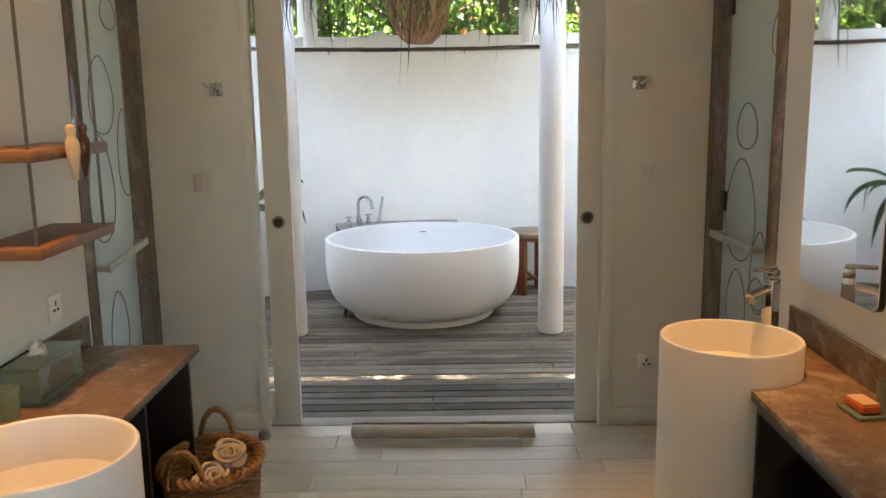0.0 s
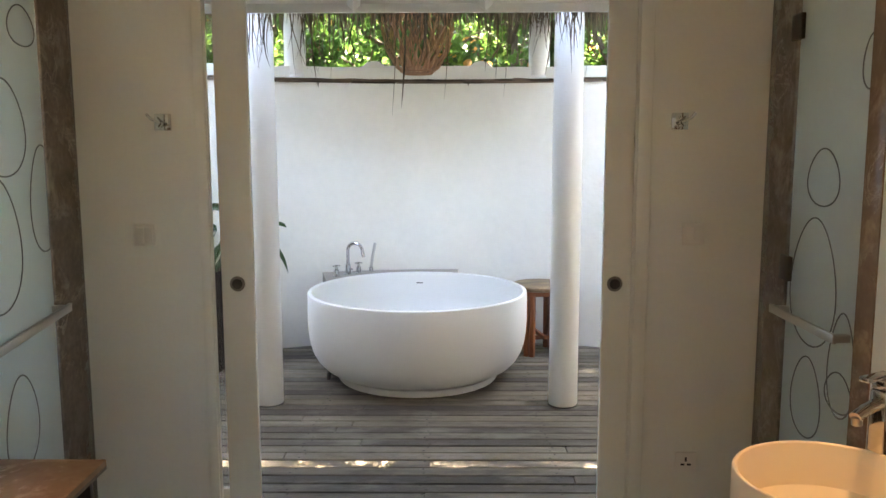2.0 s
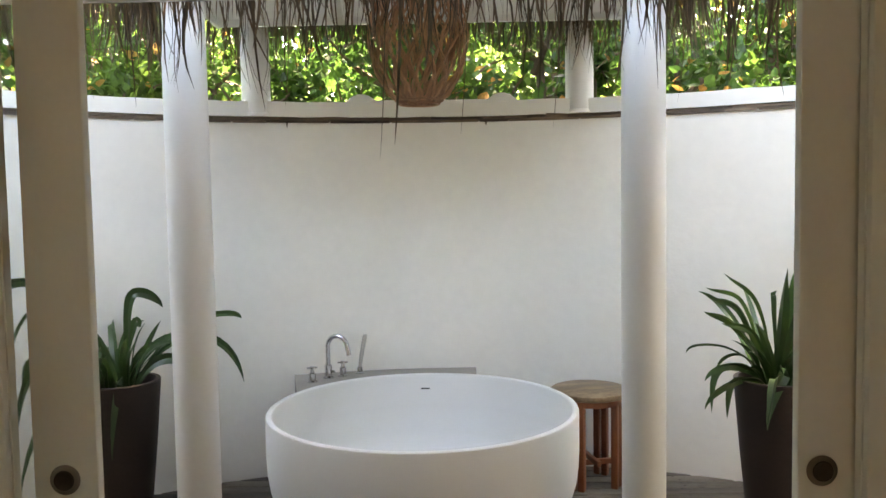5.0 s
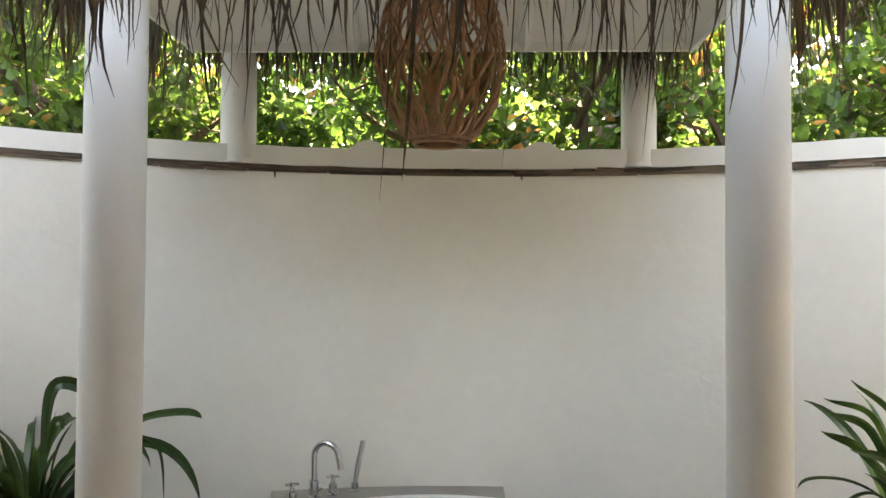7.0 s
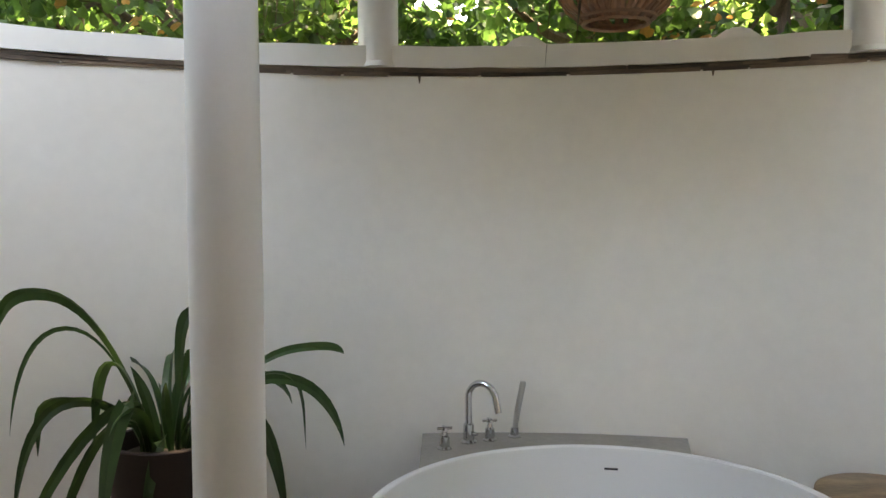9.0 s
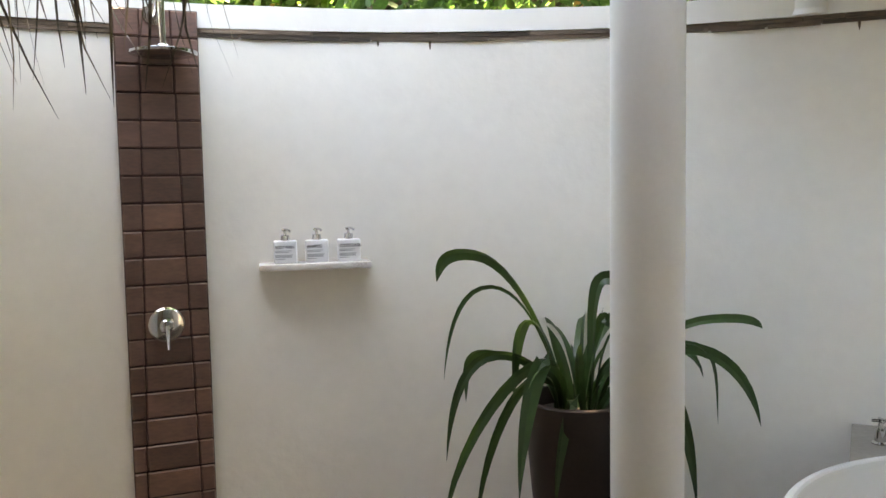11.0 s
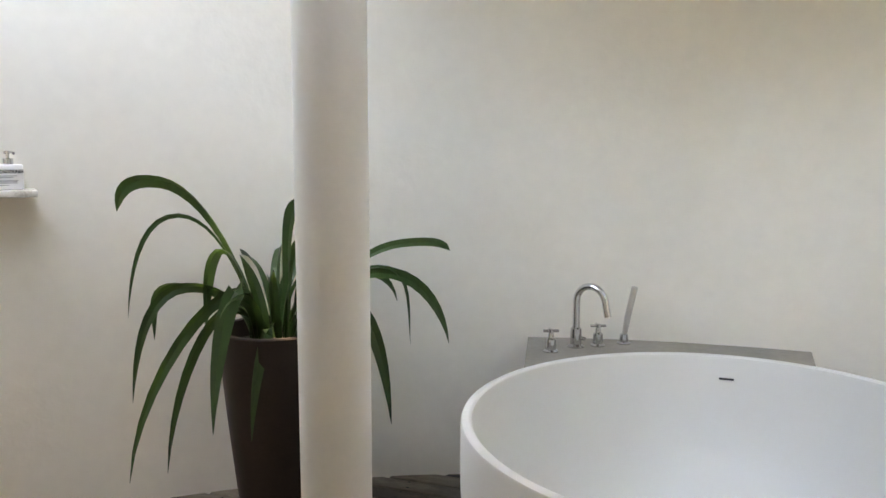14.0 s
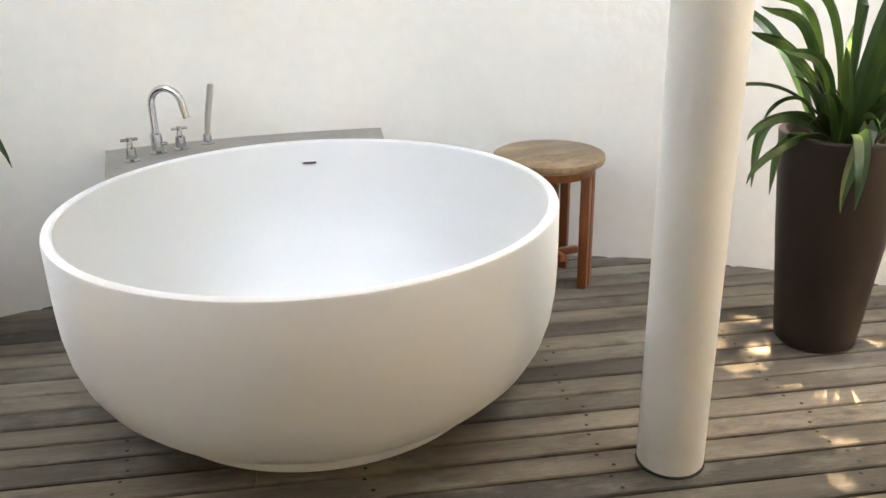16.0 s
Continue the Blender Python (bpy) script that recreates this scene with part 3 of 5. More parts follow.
# pots with strap-leaved plants
def blade(bm, base, az, length, th0, th1, width, roll, power=1.5):
    """An arching strap leaf: it leaves the pot at th0 degrees and bends over to th1."""
    d = Vector((math.cos(az), math.sin(az), 0))
    across = Vector((-math.sin(az), math.cos(az), 0))
    n = 16
    p, pts, sides = Vector(base), [], []
    for k in range(n):
        t = k / (n - 1)
        th = radians(th0 + (th1 - th0) * t ** power)
        step = d * math.cos(th) + Vector((0, 0, math.sin(th))) + across * 0.10 * math.sin(2.5 * t + roll * 4)
        nrm = step.normalized().cross(across)
        pts.append(p.copy()), sides.append(across * math.cos(roll * (0.3 + t)) + nrm * math.sin(roll * (0.3 + t)))
        p += step * length / (n - 1)
    rows = []
    for k, (q, s) in enumerate(zip(pts, sides)):
        t = k / (n - 1)
        w = width * min(1, 0.5 + 1.6 * t) * (1 if t < 0.62 else max(0.05, 1 - ((t - 0.62) / 0.38) ** 1.7))
        up = s.cross((pts[min(k + 1, n - 1)] - pts[max(k - 1, 0)]).normalized()) * 0.16 * w
        rows.append([bm.verts.new(q - s * w / 2 - up), bm.verts.new(q + up * 0.3), bm.verts.new(q + s * w / 2 - up)])
    for a, b in zip(rows, rows[1:]):
        for k in range(2):
            bm.faces.new((a[k], a[k + 1], b[k + 1], b[k]))

def arch(bm, base, reach, rise, tip_out, tip_rise, depth, width, roll):
    """A strap leaf that climbs to a crest (reach, rise over the pot's rim) and falls to its tip."""
    H = 0.70
    b = Vector(base)
    c, e = Vector((reach, -0.55 * depth, H + rise)), Vector((tip_out, -depth, H + tip_rise))
    mb, mc, me = Vector(((c.x - b.x) * 0.7, (c.y - b.y) * 0.7, (c.z - b.z) * 1.7)), (e - b) * 0.8, Vector(((e.x - c.x) * 0.25, (e.y - c.y), (e.z - c.z) * 1.5))
    mc.z = 0.12 * (e.z - b.z)
    if tip_rise > rise - 0.02:               # still climbing at its tip
        mc, me = (e - b) * 0.5, (e - c) * 0.9
    def hermite(p, m, q, n, u):
        return p * (2 * u ** 3 - 3 * u ** 2 + 1) + m * (u ** 3 - 2 * u ** 2 + u) + q * (3 * u ** 2 - 2 * u ** 3) + n * (u ** 3 - u ** 2)
    pts = [hermite(b, mb, c, mc, k / 11) for k in range(11)] + [hermite(c, mc, e, me, k / 9) for k in range(10)]
    n = len(pts)
    rows = []
    for k, q in enumerate(pts):
        t = k / (n - 1)
        d = (pts[min(k + 1, n - 1)] - pts[max(k - 1, 0)]).normalized()
        flat = Vector((0.35, 1, 0)) if abs(d.y) < 0.75 else Vector((1, 0.2, 0))
        s = (flat - d * flat.dot(d)).normalized()
        s = (s * math.cos(0.75 + roll + 0.5 * t) + d.cross(s) * math.sin(0.75 + roll + 0.5 * t)).normalized()
        w = width * min(1, 0.42 + 1.3 * t) * (1 if t < 0.66 else max(0.04, 1 - ((t - 0.66) / 0.34) ** 2))
        up = s.cross(d) * 0.17 * w
        rows.append([bm.verts.new(q - s * w / 2 - up), bm.verts.new(q + up * 0.3), bm.verts.new(q + s * w / 2 - up)])
    for a, b2 in zip(rows, rows[1:]):
        for k in range(2):
            bm.faces.new((a[k], a[k + 1], b2[k + 1], b2[k]))

def potted(x, y, turn, leaves, arched, label, seed):
    t = thing("potted_plant", pose(x, y, 0, 0, 0, turn), label, "potted plant", "tall pots with strap-leaved plants")
    H = 0.73
    part("pot", lathe(bmesh.new(), [(0, 0), (0.125, 0), (0.132, 0.008), (0.172, H * 0.55), (0.2, H - 0.004), (0.197, H), (0.178, H), (0.174, H - 0.01), (0.165, H - 0.09), (0, H - 0.09)], 56), M_POT, t, "tall tapering dark brown pot")
    part("soil", lathe(bmesh.new(), [(0, H - 0.05), (0.10, H - 0.055), (0.168, H - 0.062), (0.168, H - 0.08), (0, H - 0.085)], 24), M_SOIL, t)
    rng = random.Random(seed)
    for reach, rise, tip_out, tip_rise, depth, width in arched:
        bm = bmesh.new()
        arch(bm, (0.10 * math.copysign(1, tip_out) * rng.uniform(0.1, 0.9) * min(1, abs(tip_out) * 3), -depth * 0.15, H - 0.065), reach, rise, tip_out, tip_rise, depth, width, rng.uniform(-0.5, 0.5))
        part("leaf", bm, M_BLADE, t, "long arching green strap leaf")
    for az, length, th0, th1, width, power in leaves:
        bm = bmesh.new()
        blade(bm, (0.05 * math.cos(radians(az)) + rng.uniform(-0.03, 0.03), 0.05 * math.sin(radians(az)) + rng.uniform(-0.03, 0.03), H - 0.065), radians(az), length, th0, th1, width, rng.choice((-1, 1)) * rng.uniform(0.4, 1.1), power)
        part("leaf", bm, M_BLADE, t, "long arching green strap leaf")
    return t

right_leaves = [(180, 0.74, 66, 8, 0.044), (190, 0.62, 56, 18, 0.048), (185, 0.64, 62, 20, 0.046), (172, 0.66, 68, 15, 0.050), (200, 0.62, 76, 25, 0.048), (225, 0.56, 84, 50, 0.085),
                (182, 0.62, 46, -32, 0.028), (195, 0.48, 40, -48, 0.044), (205, 0.50, 42, -62, 0.044), (210, 0.54, 32, -55, 0.044), (238, 0.46, 55, -85, 0.056), (255, 0.50, 60, -100, 0.058),
                (150, 0.66, 66, -10, 0.046), (130, 0.66, 70, 0, 0.048), (100, 0.68, 76, 0, 0.050), (60, 0.72, 68, -30, 0.050), (20, 0.72, 64, -40, 0.050), (350, 0.70, 60, -50, 0.048),
                (320, 0.66, 58, -70, 0.050), (290, 0.70, 76, 20, 0.064), (270, 0.70, 84, 40, 0.074), (310, 0.64, 76, 0, 0.056), (240, 0.46, 78, 20, 0.050), (0, 0.68, 76, -10, 0.050), (175, 0.46, 52, -50, 0.040), (160, 0.54, 48, -60, 0.042),
                (215, 0.60, 66, -5, 0.050), (165, 0.58, 60, 0, 0.046), (280, 0.44, 66, -70, 0.050)]
right_leaves = [(l[0], l[1] * 0.95) + l[2:4] + (l[4] * 0.78,) + (1.05 if l[3] < -70 else 1.8,) for l in right_leaves]
# reach and rise of the crest, reach and rise of the tip, how far it leans forward, width
left_arched = [(-0.37, 0.545, -0.52, 0.44, -0.06, 0.050), (-0.31, 0.43, -0.49, 0.08, 0.0, 0.018), (-0.17, 0.31, -0.23, 0.02, 0.05, 0.046), (-0.29, 0.19, -0.47, -0.19, 0.10, 0.036),
               (-0.33, 0.185, -0.42, -0.02, -0.08, 0.034), (-0.11, 0.20, -0.20, -0.26, 0.26, 0.062), (-0.13, 0.18, -0.47, -0.42, 0.22, 0.042), (-0.15, 0.12, -0.36, -0.42, 0.16, 0.040),
               (0.09, 0.46, 0.22, 0.38, 0.02, 0.050), (0.08, 0.30, 0.11, 0.29, 0.03, 0.040), (-0.02, 0.05, -0.08, -0.30, 0.24, 0.046), (0.46, 0.315, 0.63, 0.285, 0.0, 0.032),
               (0.37, 0.235, 0.48, -0.05, 0.03, 0.017), (0.37, 0.215, 0.62, -0.05, 0.04, 0.044), (0.25, 0.12, 0.40, -0.32, 0.10, 0.056)]
rngp = random.Random(5)
short_leaves = [(rngp.uniform(0, 360), rngp.uniform(0.20, 0.40), rngp.uniform(70, 86), rngp.uniform(-70, 60), rngp.uniform(0.028, 0.042), rngp.uniform(1.3, 2.2)) for k in range(17)]
back_leaves = [(az, l, 74, th, 0.044, 1.4) for az, l, th in ((62, 0.70, -60), (90, 0.62, -40), (120, 0.66, -70), (20, 0.6, -85))]
potted(-1.425, 6.44, 31, short_leaves + back_leaves, left_arched, "tall dark brown pot with arching green strap-leaved plant", 3)
right_arched = [(-0.16, 0.04, -0.36, -0.09, 0.16, 0.042), (-0.24, 0.09, -0.32, -0.12, 0.10, 0.034), (-0.30, 0.19, -0.43, 0.15, 0.04, 0.015), (-0.19, 0.15, -0.29, 0.08, 0.06, 0.030), (-0.20, 0.10, -0.35, 0.03, 0.10, 0.034),
                (-0.19, 0.27, -0.34, 0.345, 0.0, 0.044), (-0.17, 0.34, -0.33, 0.42, 0.04, 0.038), (-0.15, 0.38, -0.33, 0.46, 0.0, 0.038), (-0.09, 0.38, -0.25, 0.53, 0.03, 0.040), (-0.12, 0.24, -0.27, 0.30, 0.08, 0.034), (0.08, 0.44, 0.12, 0.58, 0.08, 0.085),
                (0.0, 0.08, -0.10, -0.16, 0.24, 0.056), (-0.18, 0.03, -0.24, -0.16, 0.05, 0.040), (0.08, 0.20, 0.04, 0.0, 0.18, 0.046), (-0.02, 0.38, -0.03, 0.44, 0.06, 0.048)]
right_leaves = [l for l in right_leaves if not 145 < l[0] < 240]
right_leaves += [(rngp.uniform(150, 330), rngp.uniform(0.22, 0.42), rngp.uniform(60, 84), rngp.uniform(-50, 50), rngp.uniform(0.026, 0.040), 1.5) for k in range(14)]
potted(1.79, 6.29, -7.6, right_leaves, right_arched, "tall dark brown pot with sunlit bright green strap-leaved plant", 9)

# shower: tiled strip, rain head, valve
SH_A = math.atan2(5.565 - CY, -2.675 - CX)
def arc_frame(a, z, r=RAD):
    """A frame on the court wall: x along the wall, y out of the wall into the court, z up."""
    p = arc_point(r, a, z)
    n = Vector((-math.cos(a), -math.sin(a), 0))
    xax = n.cross(Vector((0, 0, 1)))
    return Matrix(((xax.x, n.x, 0, p.x), (xax.y, n.y, 0, p.y), (0, 0, 1, p.z), (0, 0, 0, 1)))
strip_t = thing("shower_tile_strip", arc_frame(SH_A, 0), "upright strip of dark brown tiles on the courtyard wall", "tile strip")
part("backing", boxed(-0.152, 0.136, -0.06, 0.036, 0, 2.143, 0.002), M_GROUT, strip_t, "dark red grout bed, deepened for the joints' shade")
PITCH = 0.0987
for r in range(22):
    z1 = 2.143 - PITCH * r
    z0 = max(0.002, z1 - PITCH)
    f = min(1.0, r / 17)
    j1, j2 = -0.150 + 0.284 * (0.33 - 0.15 * f), -0.150 + 0.284 * (0.70 + 0.145 * f)
    for x0, x1 in ((-0.150, j1 - 0.0018), (j1 + 0.0018, j2 - 0.0018), (j2 + 0.0018, 0.134)):
        o = part("tile", boxed(x0, x1, 0.028, 0.043, 0.0024, z1 - z0 - 0.0024, 0.0045, 1), M_TILE, strip_t)
        o.location = (0, random.Random(r * 7 + int(x0 * 99)).uniform(-0.002, 0.001), z0)
sh = thing("rain_shower", arc_frame(SH_A, 2.10), "round chrome rain shower head on a short arm", "shower head")
part("flange", tube(bmesh.new(), [(0.0, 0.041, 0.02), (0.0, 0.052, 0.02)], 0.036, 24), M_CHROME, sh)
part("arm", tube(bmesh.new(), [(0, 0.045, 0.02), (-0.006, 0.07, 0.045)] + [(-0.014 - 0.008 * math.sin(q), 0.105 + 0.035 * math.sin(q), 0.05 + 0.04 * math.cos(q)) for q in [k * math.pi / 16 for k in range(0, 9)]] + [(-0.024, 0.143, -0.095)], 0.012, 12), M_CHROME, sh)
part("head", lathe(bmesh.new(), [(0, -0.095), (0.018, -0.097), (0.022, -0.108), (0.104, -0.117), (0.114, -0.122), (0.114, -0.131), (0.108, -0.134), (0, -0.134)], 56, (-0.024, 0.145)), M_CHROME, sh)
vl = thing("shower_valve", arc_frame(SH_A, 1.008), "round chrome shower mixer with a lever", "shower valve")
def turned(bm, y0):
    """Turn a lathed shape so that its axis points out of the wall."""
    bmesh.ops.transform(bm, matrix=Matrix.Translation((0, y0, 0)) @ pose(0, 0, 0, -90), verts=bm.verts[:])
    return bm
part("plate", turned(lathe(bmesh.new(), [(0, 0), (0.062, 0), (0.064, 0.004), (0.058, 0.010), (0.035, 0.013), (0, 0.013)], 40), 0.0405), M_CHROME, vl)
part("body", turned(lathe(bmesh.new(), [(0, 0), (0.027, 0), (0.026, 0.035), (0.02, 0.042), (0, 0.044)], 32), 0.053), M_CHROME, vl)
part("lever", tube(bmesh.new(), [(0, 0.088, 0.0), (0, 0.10, -0.03), (0, 0.112, -0.082)], [0.016, 0.014, 0.009], 14, flat=0.6), M_CHROME, vl)

# soap shelf with three dispensers
SHELF_A = math.atan2((5.856 + 6.181) / 2 - CY, (-2.471 - 2.21) / 2 - CX)
shelf_m = arc_frame(SHELF_A, 1.203)
tagged(mesh_object("soap_shelf", boxed(-0.203, 0.214, -0.012, 0.115, -0.012, 0.012, 0.004), M_SHELF_STONE), "white veined stone shelf on the courtyard wall", "shelf").matrix_basis = shelf_m

def lettering(text, size, mat, parent, m, name="lettering", depth=0.0008):
    cu = bpy.data.curves.new(name, "FONT")
    cu.body, cu.size, cu.extrude, cu.align_x, cu.offset = text, size, depth, "LEFT", 0.0003
    o = new(name, cu)
    dg = bpy.context.evaluated_depsgraph_get()
    me = bpy.data.meshes.new_from_object(o.evaluated_get(dg))
    bpy.data.objects.remove(o)
    ob = new(name, me)
    me.materials.clear()
    me.materials.append(mat)
    ob.parent = parent
    ob.matrix_basis = m
    return ob

for k, (word, x) in enumerate((("BODY WASH", 0.116), ("SHAMPOO", -0.002), ("CONDITIONER", -0.124))):
    d = thing("soap_dispenser", shelf_m @ pose(x, 0.055, 0.0125), "white square pump dispenser lettered " + word.lower(), "dispenser", "dispensers on the soap shelf")
    bottle = part("bottle", boxed(-0.043, 0.043, -0.026, 0.026, 0, 0.085, 0.005, 3), M_BOTTLE, d)
    collar = part("collar", lathe(bmesh.new(), [(0, 0.0845), (0.0165, 0.0845), (0.0165, 0.104), (0.015, 0.1055), (0.0055, 0.106), (0.005, 0.122), (0, 0.1225)], 20), M_CHROME, d, "chrome pump collar")
    part("pump", tube(bmesh.new(), [(0.010, -0.004, 0.125), (0, 0, 0.1262), (-0.010, 0.012, 0.1262), (-0.016, 0.030, 0.122)], 0.0046, 10), M_CHROME, collar, "chrome pump nozzle")
    w = 0.0165
    lettering(word, w, M_INK, bottle, Matrix(((-0.72, 0, 0, 0.038), (0, 0, 1, 0.0265), (0, 1, 0, 0.056), (0, 0, 0, 1))))
    lines = bmesh.new()
    for q, (z, l) in enumerate(((0.046, 0.06), (0.041, 0.05), (0.030, 0.065), (0.026, 0.06), (0.022, 0.062), (0.015, 0.035))):
        box(lines, 0.038 - l, 0.038, 0.0262, 0.0268, z, z + 0.0022)
    part("small_print", lines, M_GREY_INK, bottle, "grey bars of fine print")

# crest pieces on the cap between the posts
crest = thing("cap_crest", pose(0, 0, LEDGE + 0.114), "low white plastered ridge with two peaks on the wall", "wall crest", kind="structure")
ca0, ca1 = math.acos((0.50 - CX) / RAD), math.acos((-0.22 - CX) / RAD)
cb = arc_slab(RAD + 0.06, RAD + 0.16, -0.004, 0.022, ca0, ca1, 16)
part("ridge", cb, M_PLASTER, crest)
for x in (-0.28, 0.56):
    yy = CY + math.sqrt((RAD + 0.11) ** 2 - (x - CX) ** 2)
    pk = bmesh.new()
    prism(pk, [(-0.12, 0), (0.12, 0), (0.035, 0.062), (-0.035, 0.062)], -0.05, 0.05)
    bmesh.ops.transform(pk, matrix=pose(x, yy, -0.003, 90, 0, 0), verts=pk.verts[:])
    bmesh.ops.bevel(pk, geom=pk.edges[:], offset=0.012, segments=2, affect="EDGES")
    part("peak", pk, M_PLASTER, crest)

# timber band, in short uneven lengths
band = thing("timber_band", pose(0, 0, 0), "weathered dark timber strips under the wall capping", "timber band", kind="structure")
rngb = random.Random(2)
part("backing", arc_slab(RAD - 0.003, RAD + 0.045, LEDGE + 0.001, LEDGE + 0.0275, A0 + 0.01, A1 - 0.01, 120), M_TIMBER, band, "dark timber strip behind")
for lo, hi in ((-0.004, 0.0115), (0.012, 0.0285)):   # two thin courses of broken lath
    a = A0 + 0.01
    while a < A1 - 0.02:
        b = min(a + rngb.uniform(0.03, 0.16), A1 - 0.01)
        part("strip", arc_slab(RAD - rngb.uniform(0.006, 0.013), RAD + 0.05, LEDGE + lo + rngb.uniform(-0.0015, 0.0015), LEDGE + hi + rngb.uniform(-0.002, 0.0), a + rngb.uniform(0.0005, 0.004), b, 10, wob=0.014), M_TIMBER, band)
        a = b

# small dark strips added for the drip marks below the band
for k in range(7):
    a = rngb.uniform(A0 + 0.3, A1 - 0.05)
    l = rngb.uniform(0.015, 0.05)
    bm = bmesh.new()
    p = arc_point(RAD - 0.002, a, LEDGE - 0.002)
    tube(bm, [p, p - Vector((0, 0, l * 0.6)), p - Vector((0, 0, l))], [0.006, 0.004, 0.001], 5)
    part("splinter", bm, M_TIMBER, band)

# pavilion roof over the tub
PX0, PX1, PY0, PY1, PZ, PH = -1.03, 1.19, 5.43, 7.00, 2.59, 3.30
pav = thing("pavilion_roof", pose(0, 0, 0), "small thatched roof over the bathtub with a white boarded ceiling", "roof", kind="structure")
def hip(z, grow, top, lift=0.0):
    bm = bmesh.new()
    c = [bm.verts.new((x, y, z + (lift if y > PY1 else 0))) for x, y in ((PX0 - grow, PY0), (PX1 + grow, PY0), (PX1 + grow, PY1 + 3.2 * grow), (PX0 - grow, PY1 + 3.2 * grow))]
    r0, r1 = bm.verts.new((PX0 + 0.75, (PY0 + PY1) / 2, top)), bm.verts.new((PX1 - 0.75, (PY0 + PY1) / 2, top))
    bm.faces.new((c[0], c[1], r1, r0)), bm.faces.new((c[1], c[2], r1)), bm.faces.new((c[2], c[3], r0, r1)), bm.faces.new((c[3], c[0], r0))
    return bm
def thick(bm, t):
    g = bmesh.ops.extrude_face_region(bm, geom=bm.faces[:])
    bmesh.ops.translate(bm, vec=(0, 0, t), verts=[v for v in g["geom"] if isinstance(v, bmesh.types.BMVert)])
    return bm
part("ceiling_boards", thick(hip(PZ, 0, PH), 0.03), M_PAINT, pav, "white boarded sloping ceiling", False)
# back overhang is added: stretched to keep sun off the tub, lifted out of sight
part("thatch", thick(hip(PZ + 0.035, 0.17, PH + 0.06, 0.17), 0.16), M_THATCH_ROOF, pav, "brown palm thatch", False)
for x0, y0, x1, y1, z1 in ((PX0, PY1, PX0 + 0.75, 6.17, PH), (PX1, PY1, PX1 - 0.75, 6.17, PH), (-0.3, PY1, -0.3, 6.17, PH), (0.45, PY1, 0.45, 6.17, PH), (PX0, PY0, PX0 + 0.75, 6.17, PH), (PX1, PY0, PX1 - 0.75, 6.17, PH)):
    part("rafter", tube(bmesh.new(), [(x0, y0, PZ - 0.005), (x1, y1, z1 - 0.012)], 0.03, 4), M_PAINT, pav)
part("eave_board", boxed(PX0, PX1, PY1 - 0.02, PY1, PZ - 0.02, PZ + 0.03, 0.003), M_PAINT, pav)
part("eave_board", boxed(PX0, PX0 + 0.02, PY0, PY1 - 0.022, PZ - 0.02, PZ + 0.03, 0.003), M_PAINT, pav)
part("eave_board", boxed(PX1 - 0.02, PX1, PY0, PY1 - 0.022, PZ - 0.02, PZ + 0.03, 0.003), M_PAINT, pav)

# hanging thatch fringes
def fringe(name, p0, p1, count, lmin, lmax, out, seed, label, deep=0.10, width=0.007):
    rng = random.Random(seed)
    bm = bmesh.new()
    p0, p1 = Vector(p0), Vector(p1)
    along = (p1 - p0).normalized()
    for k in range(count):
        p = p0.lerp(p1, rng.random()) + Vector(out) * rng.uniform(0, deep) + Vector((0, 0, rng.uniform(-0.02, 0.06)))
        clump = 0.5 + 0.5 * noise.noise(p * 3.1)
        l = lmin + (lmax - lmin) * rng.random() ** 2 * (0.5 + clump)
        sway = along * rng.gauss(0, 0.13) * l + Vector(out) * rng.gauss(0.10, 0.12) * l
        bend = along * rng.gauss(0, 0.12) * l
        pts = bezier(p, p + sway * 0.4 + bend - Vector((0, 0, l * 0.55)), p + sway - Vector((0, 0, l)), 5)
        w = width * rng.uniform(0.5, 1.4)
        yaw = rng.uniform(0, math.pi)
        strip(bm, pts, [w, w, w * 0.85, w * 0.6, w * 0.12], Vector((math.cos(yaw), math.sin(yaw), 0)))
    return tagged(mesh_object(name, bm, M_THATCH, False), label, "thatch fringe", kind="stuff")
for q, n in enumerate((260, 900, 300)):
    (x0, y0), (x1, y1) = EAVE[q], EAVE[q + 1]
    o = Vector((y0 - y1, x1 - x0, 0)).normalized()
    fringe("thatch_fringe", Vector((x0, y0, EAVE_Z + 0.07)) + o * 0.04, Vector((x1, y1, EAVE_Z + 0.07)) + o * 0.04, n, (0.10, 0.10, 0.10)[q], (0.66, 0.40, 0.60)[q], o, 11 + 40 * q, "dry brown palm thatch hanging from the eave", (0.06, 0.15, 0.06)[q], (0.011, 0.008, 0.010)[q])
fringe("thatch_fringe", (PX0 - 0.12, PY1 + 0.12, PZ + 0.05), (PX1 + 0.12, PY1 + 0.12, PZ + 0.05), 1000, 0.10, 0.30, (0, 1, 0), 12, "dry brown palm thatch hanging from the small roof")
fringe("thatch_fringe", (PX0 - 0.10, PY0, PZ + 0.05), (PX0 - 0.10, PY1, PZ + 0.05), 700, 0.14, 0.42, (-1, 0, 0), 13, "dry brown palm thatch hanging from the small roof")
fringe("thatch_fringe", (PX1 + 0.10, PY0, PZ + 0.05), (PX1 + 0.10, PY1, PZ + 0.05), 700, 0.14, 0.42, (1, 0, 0), 14, "dry brown palm thatch hanging from the small roof")
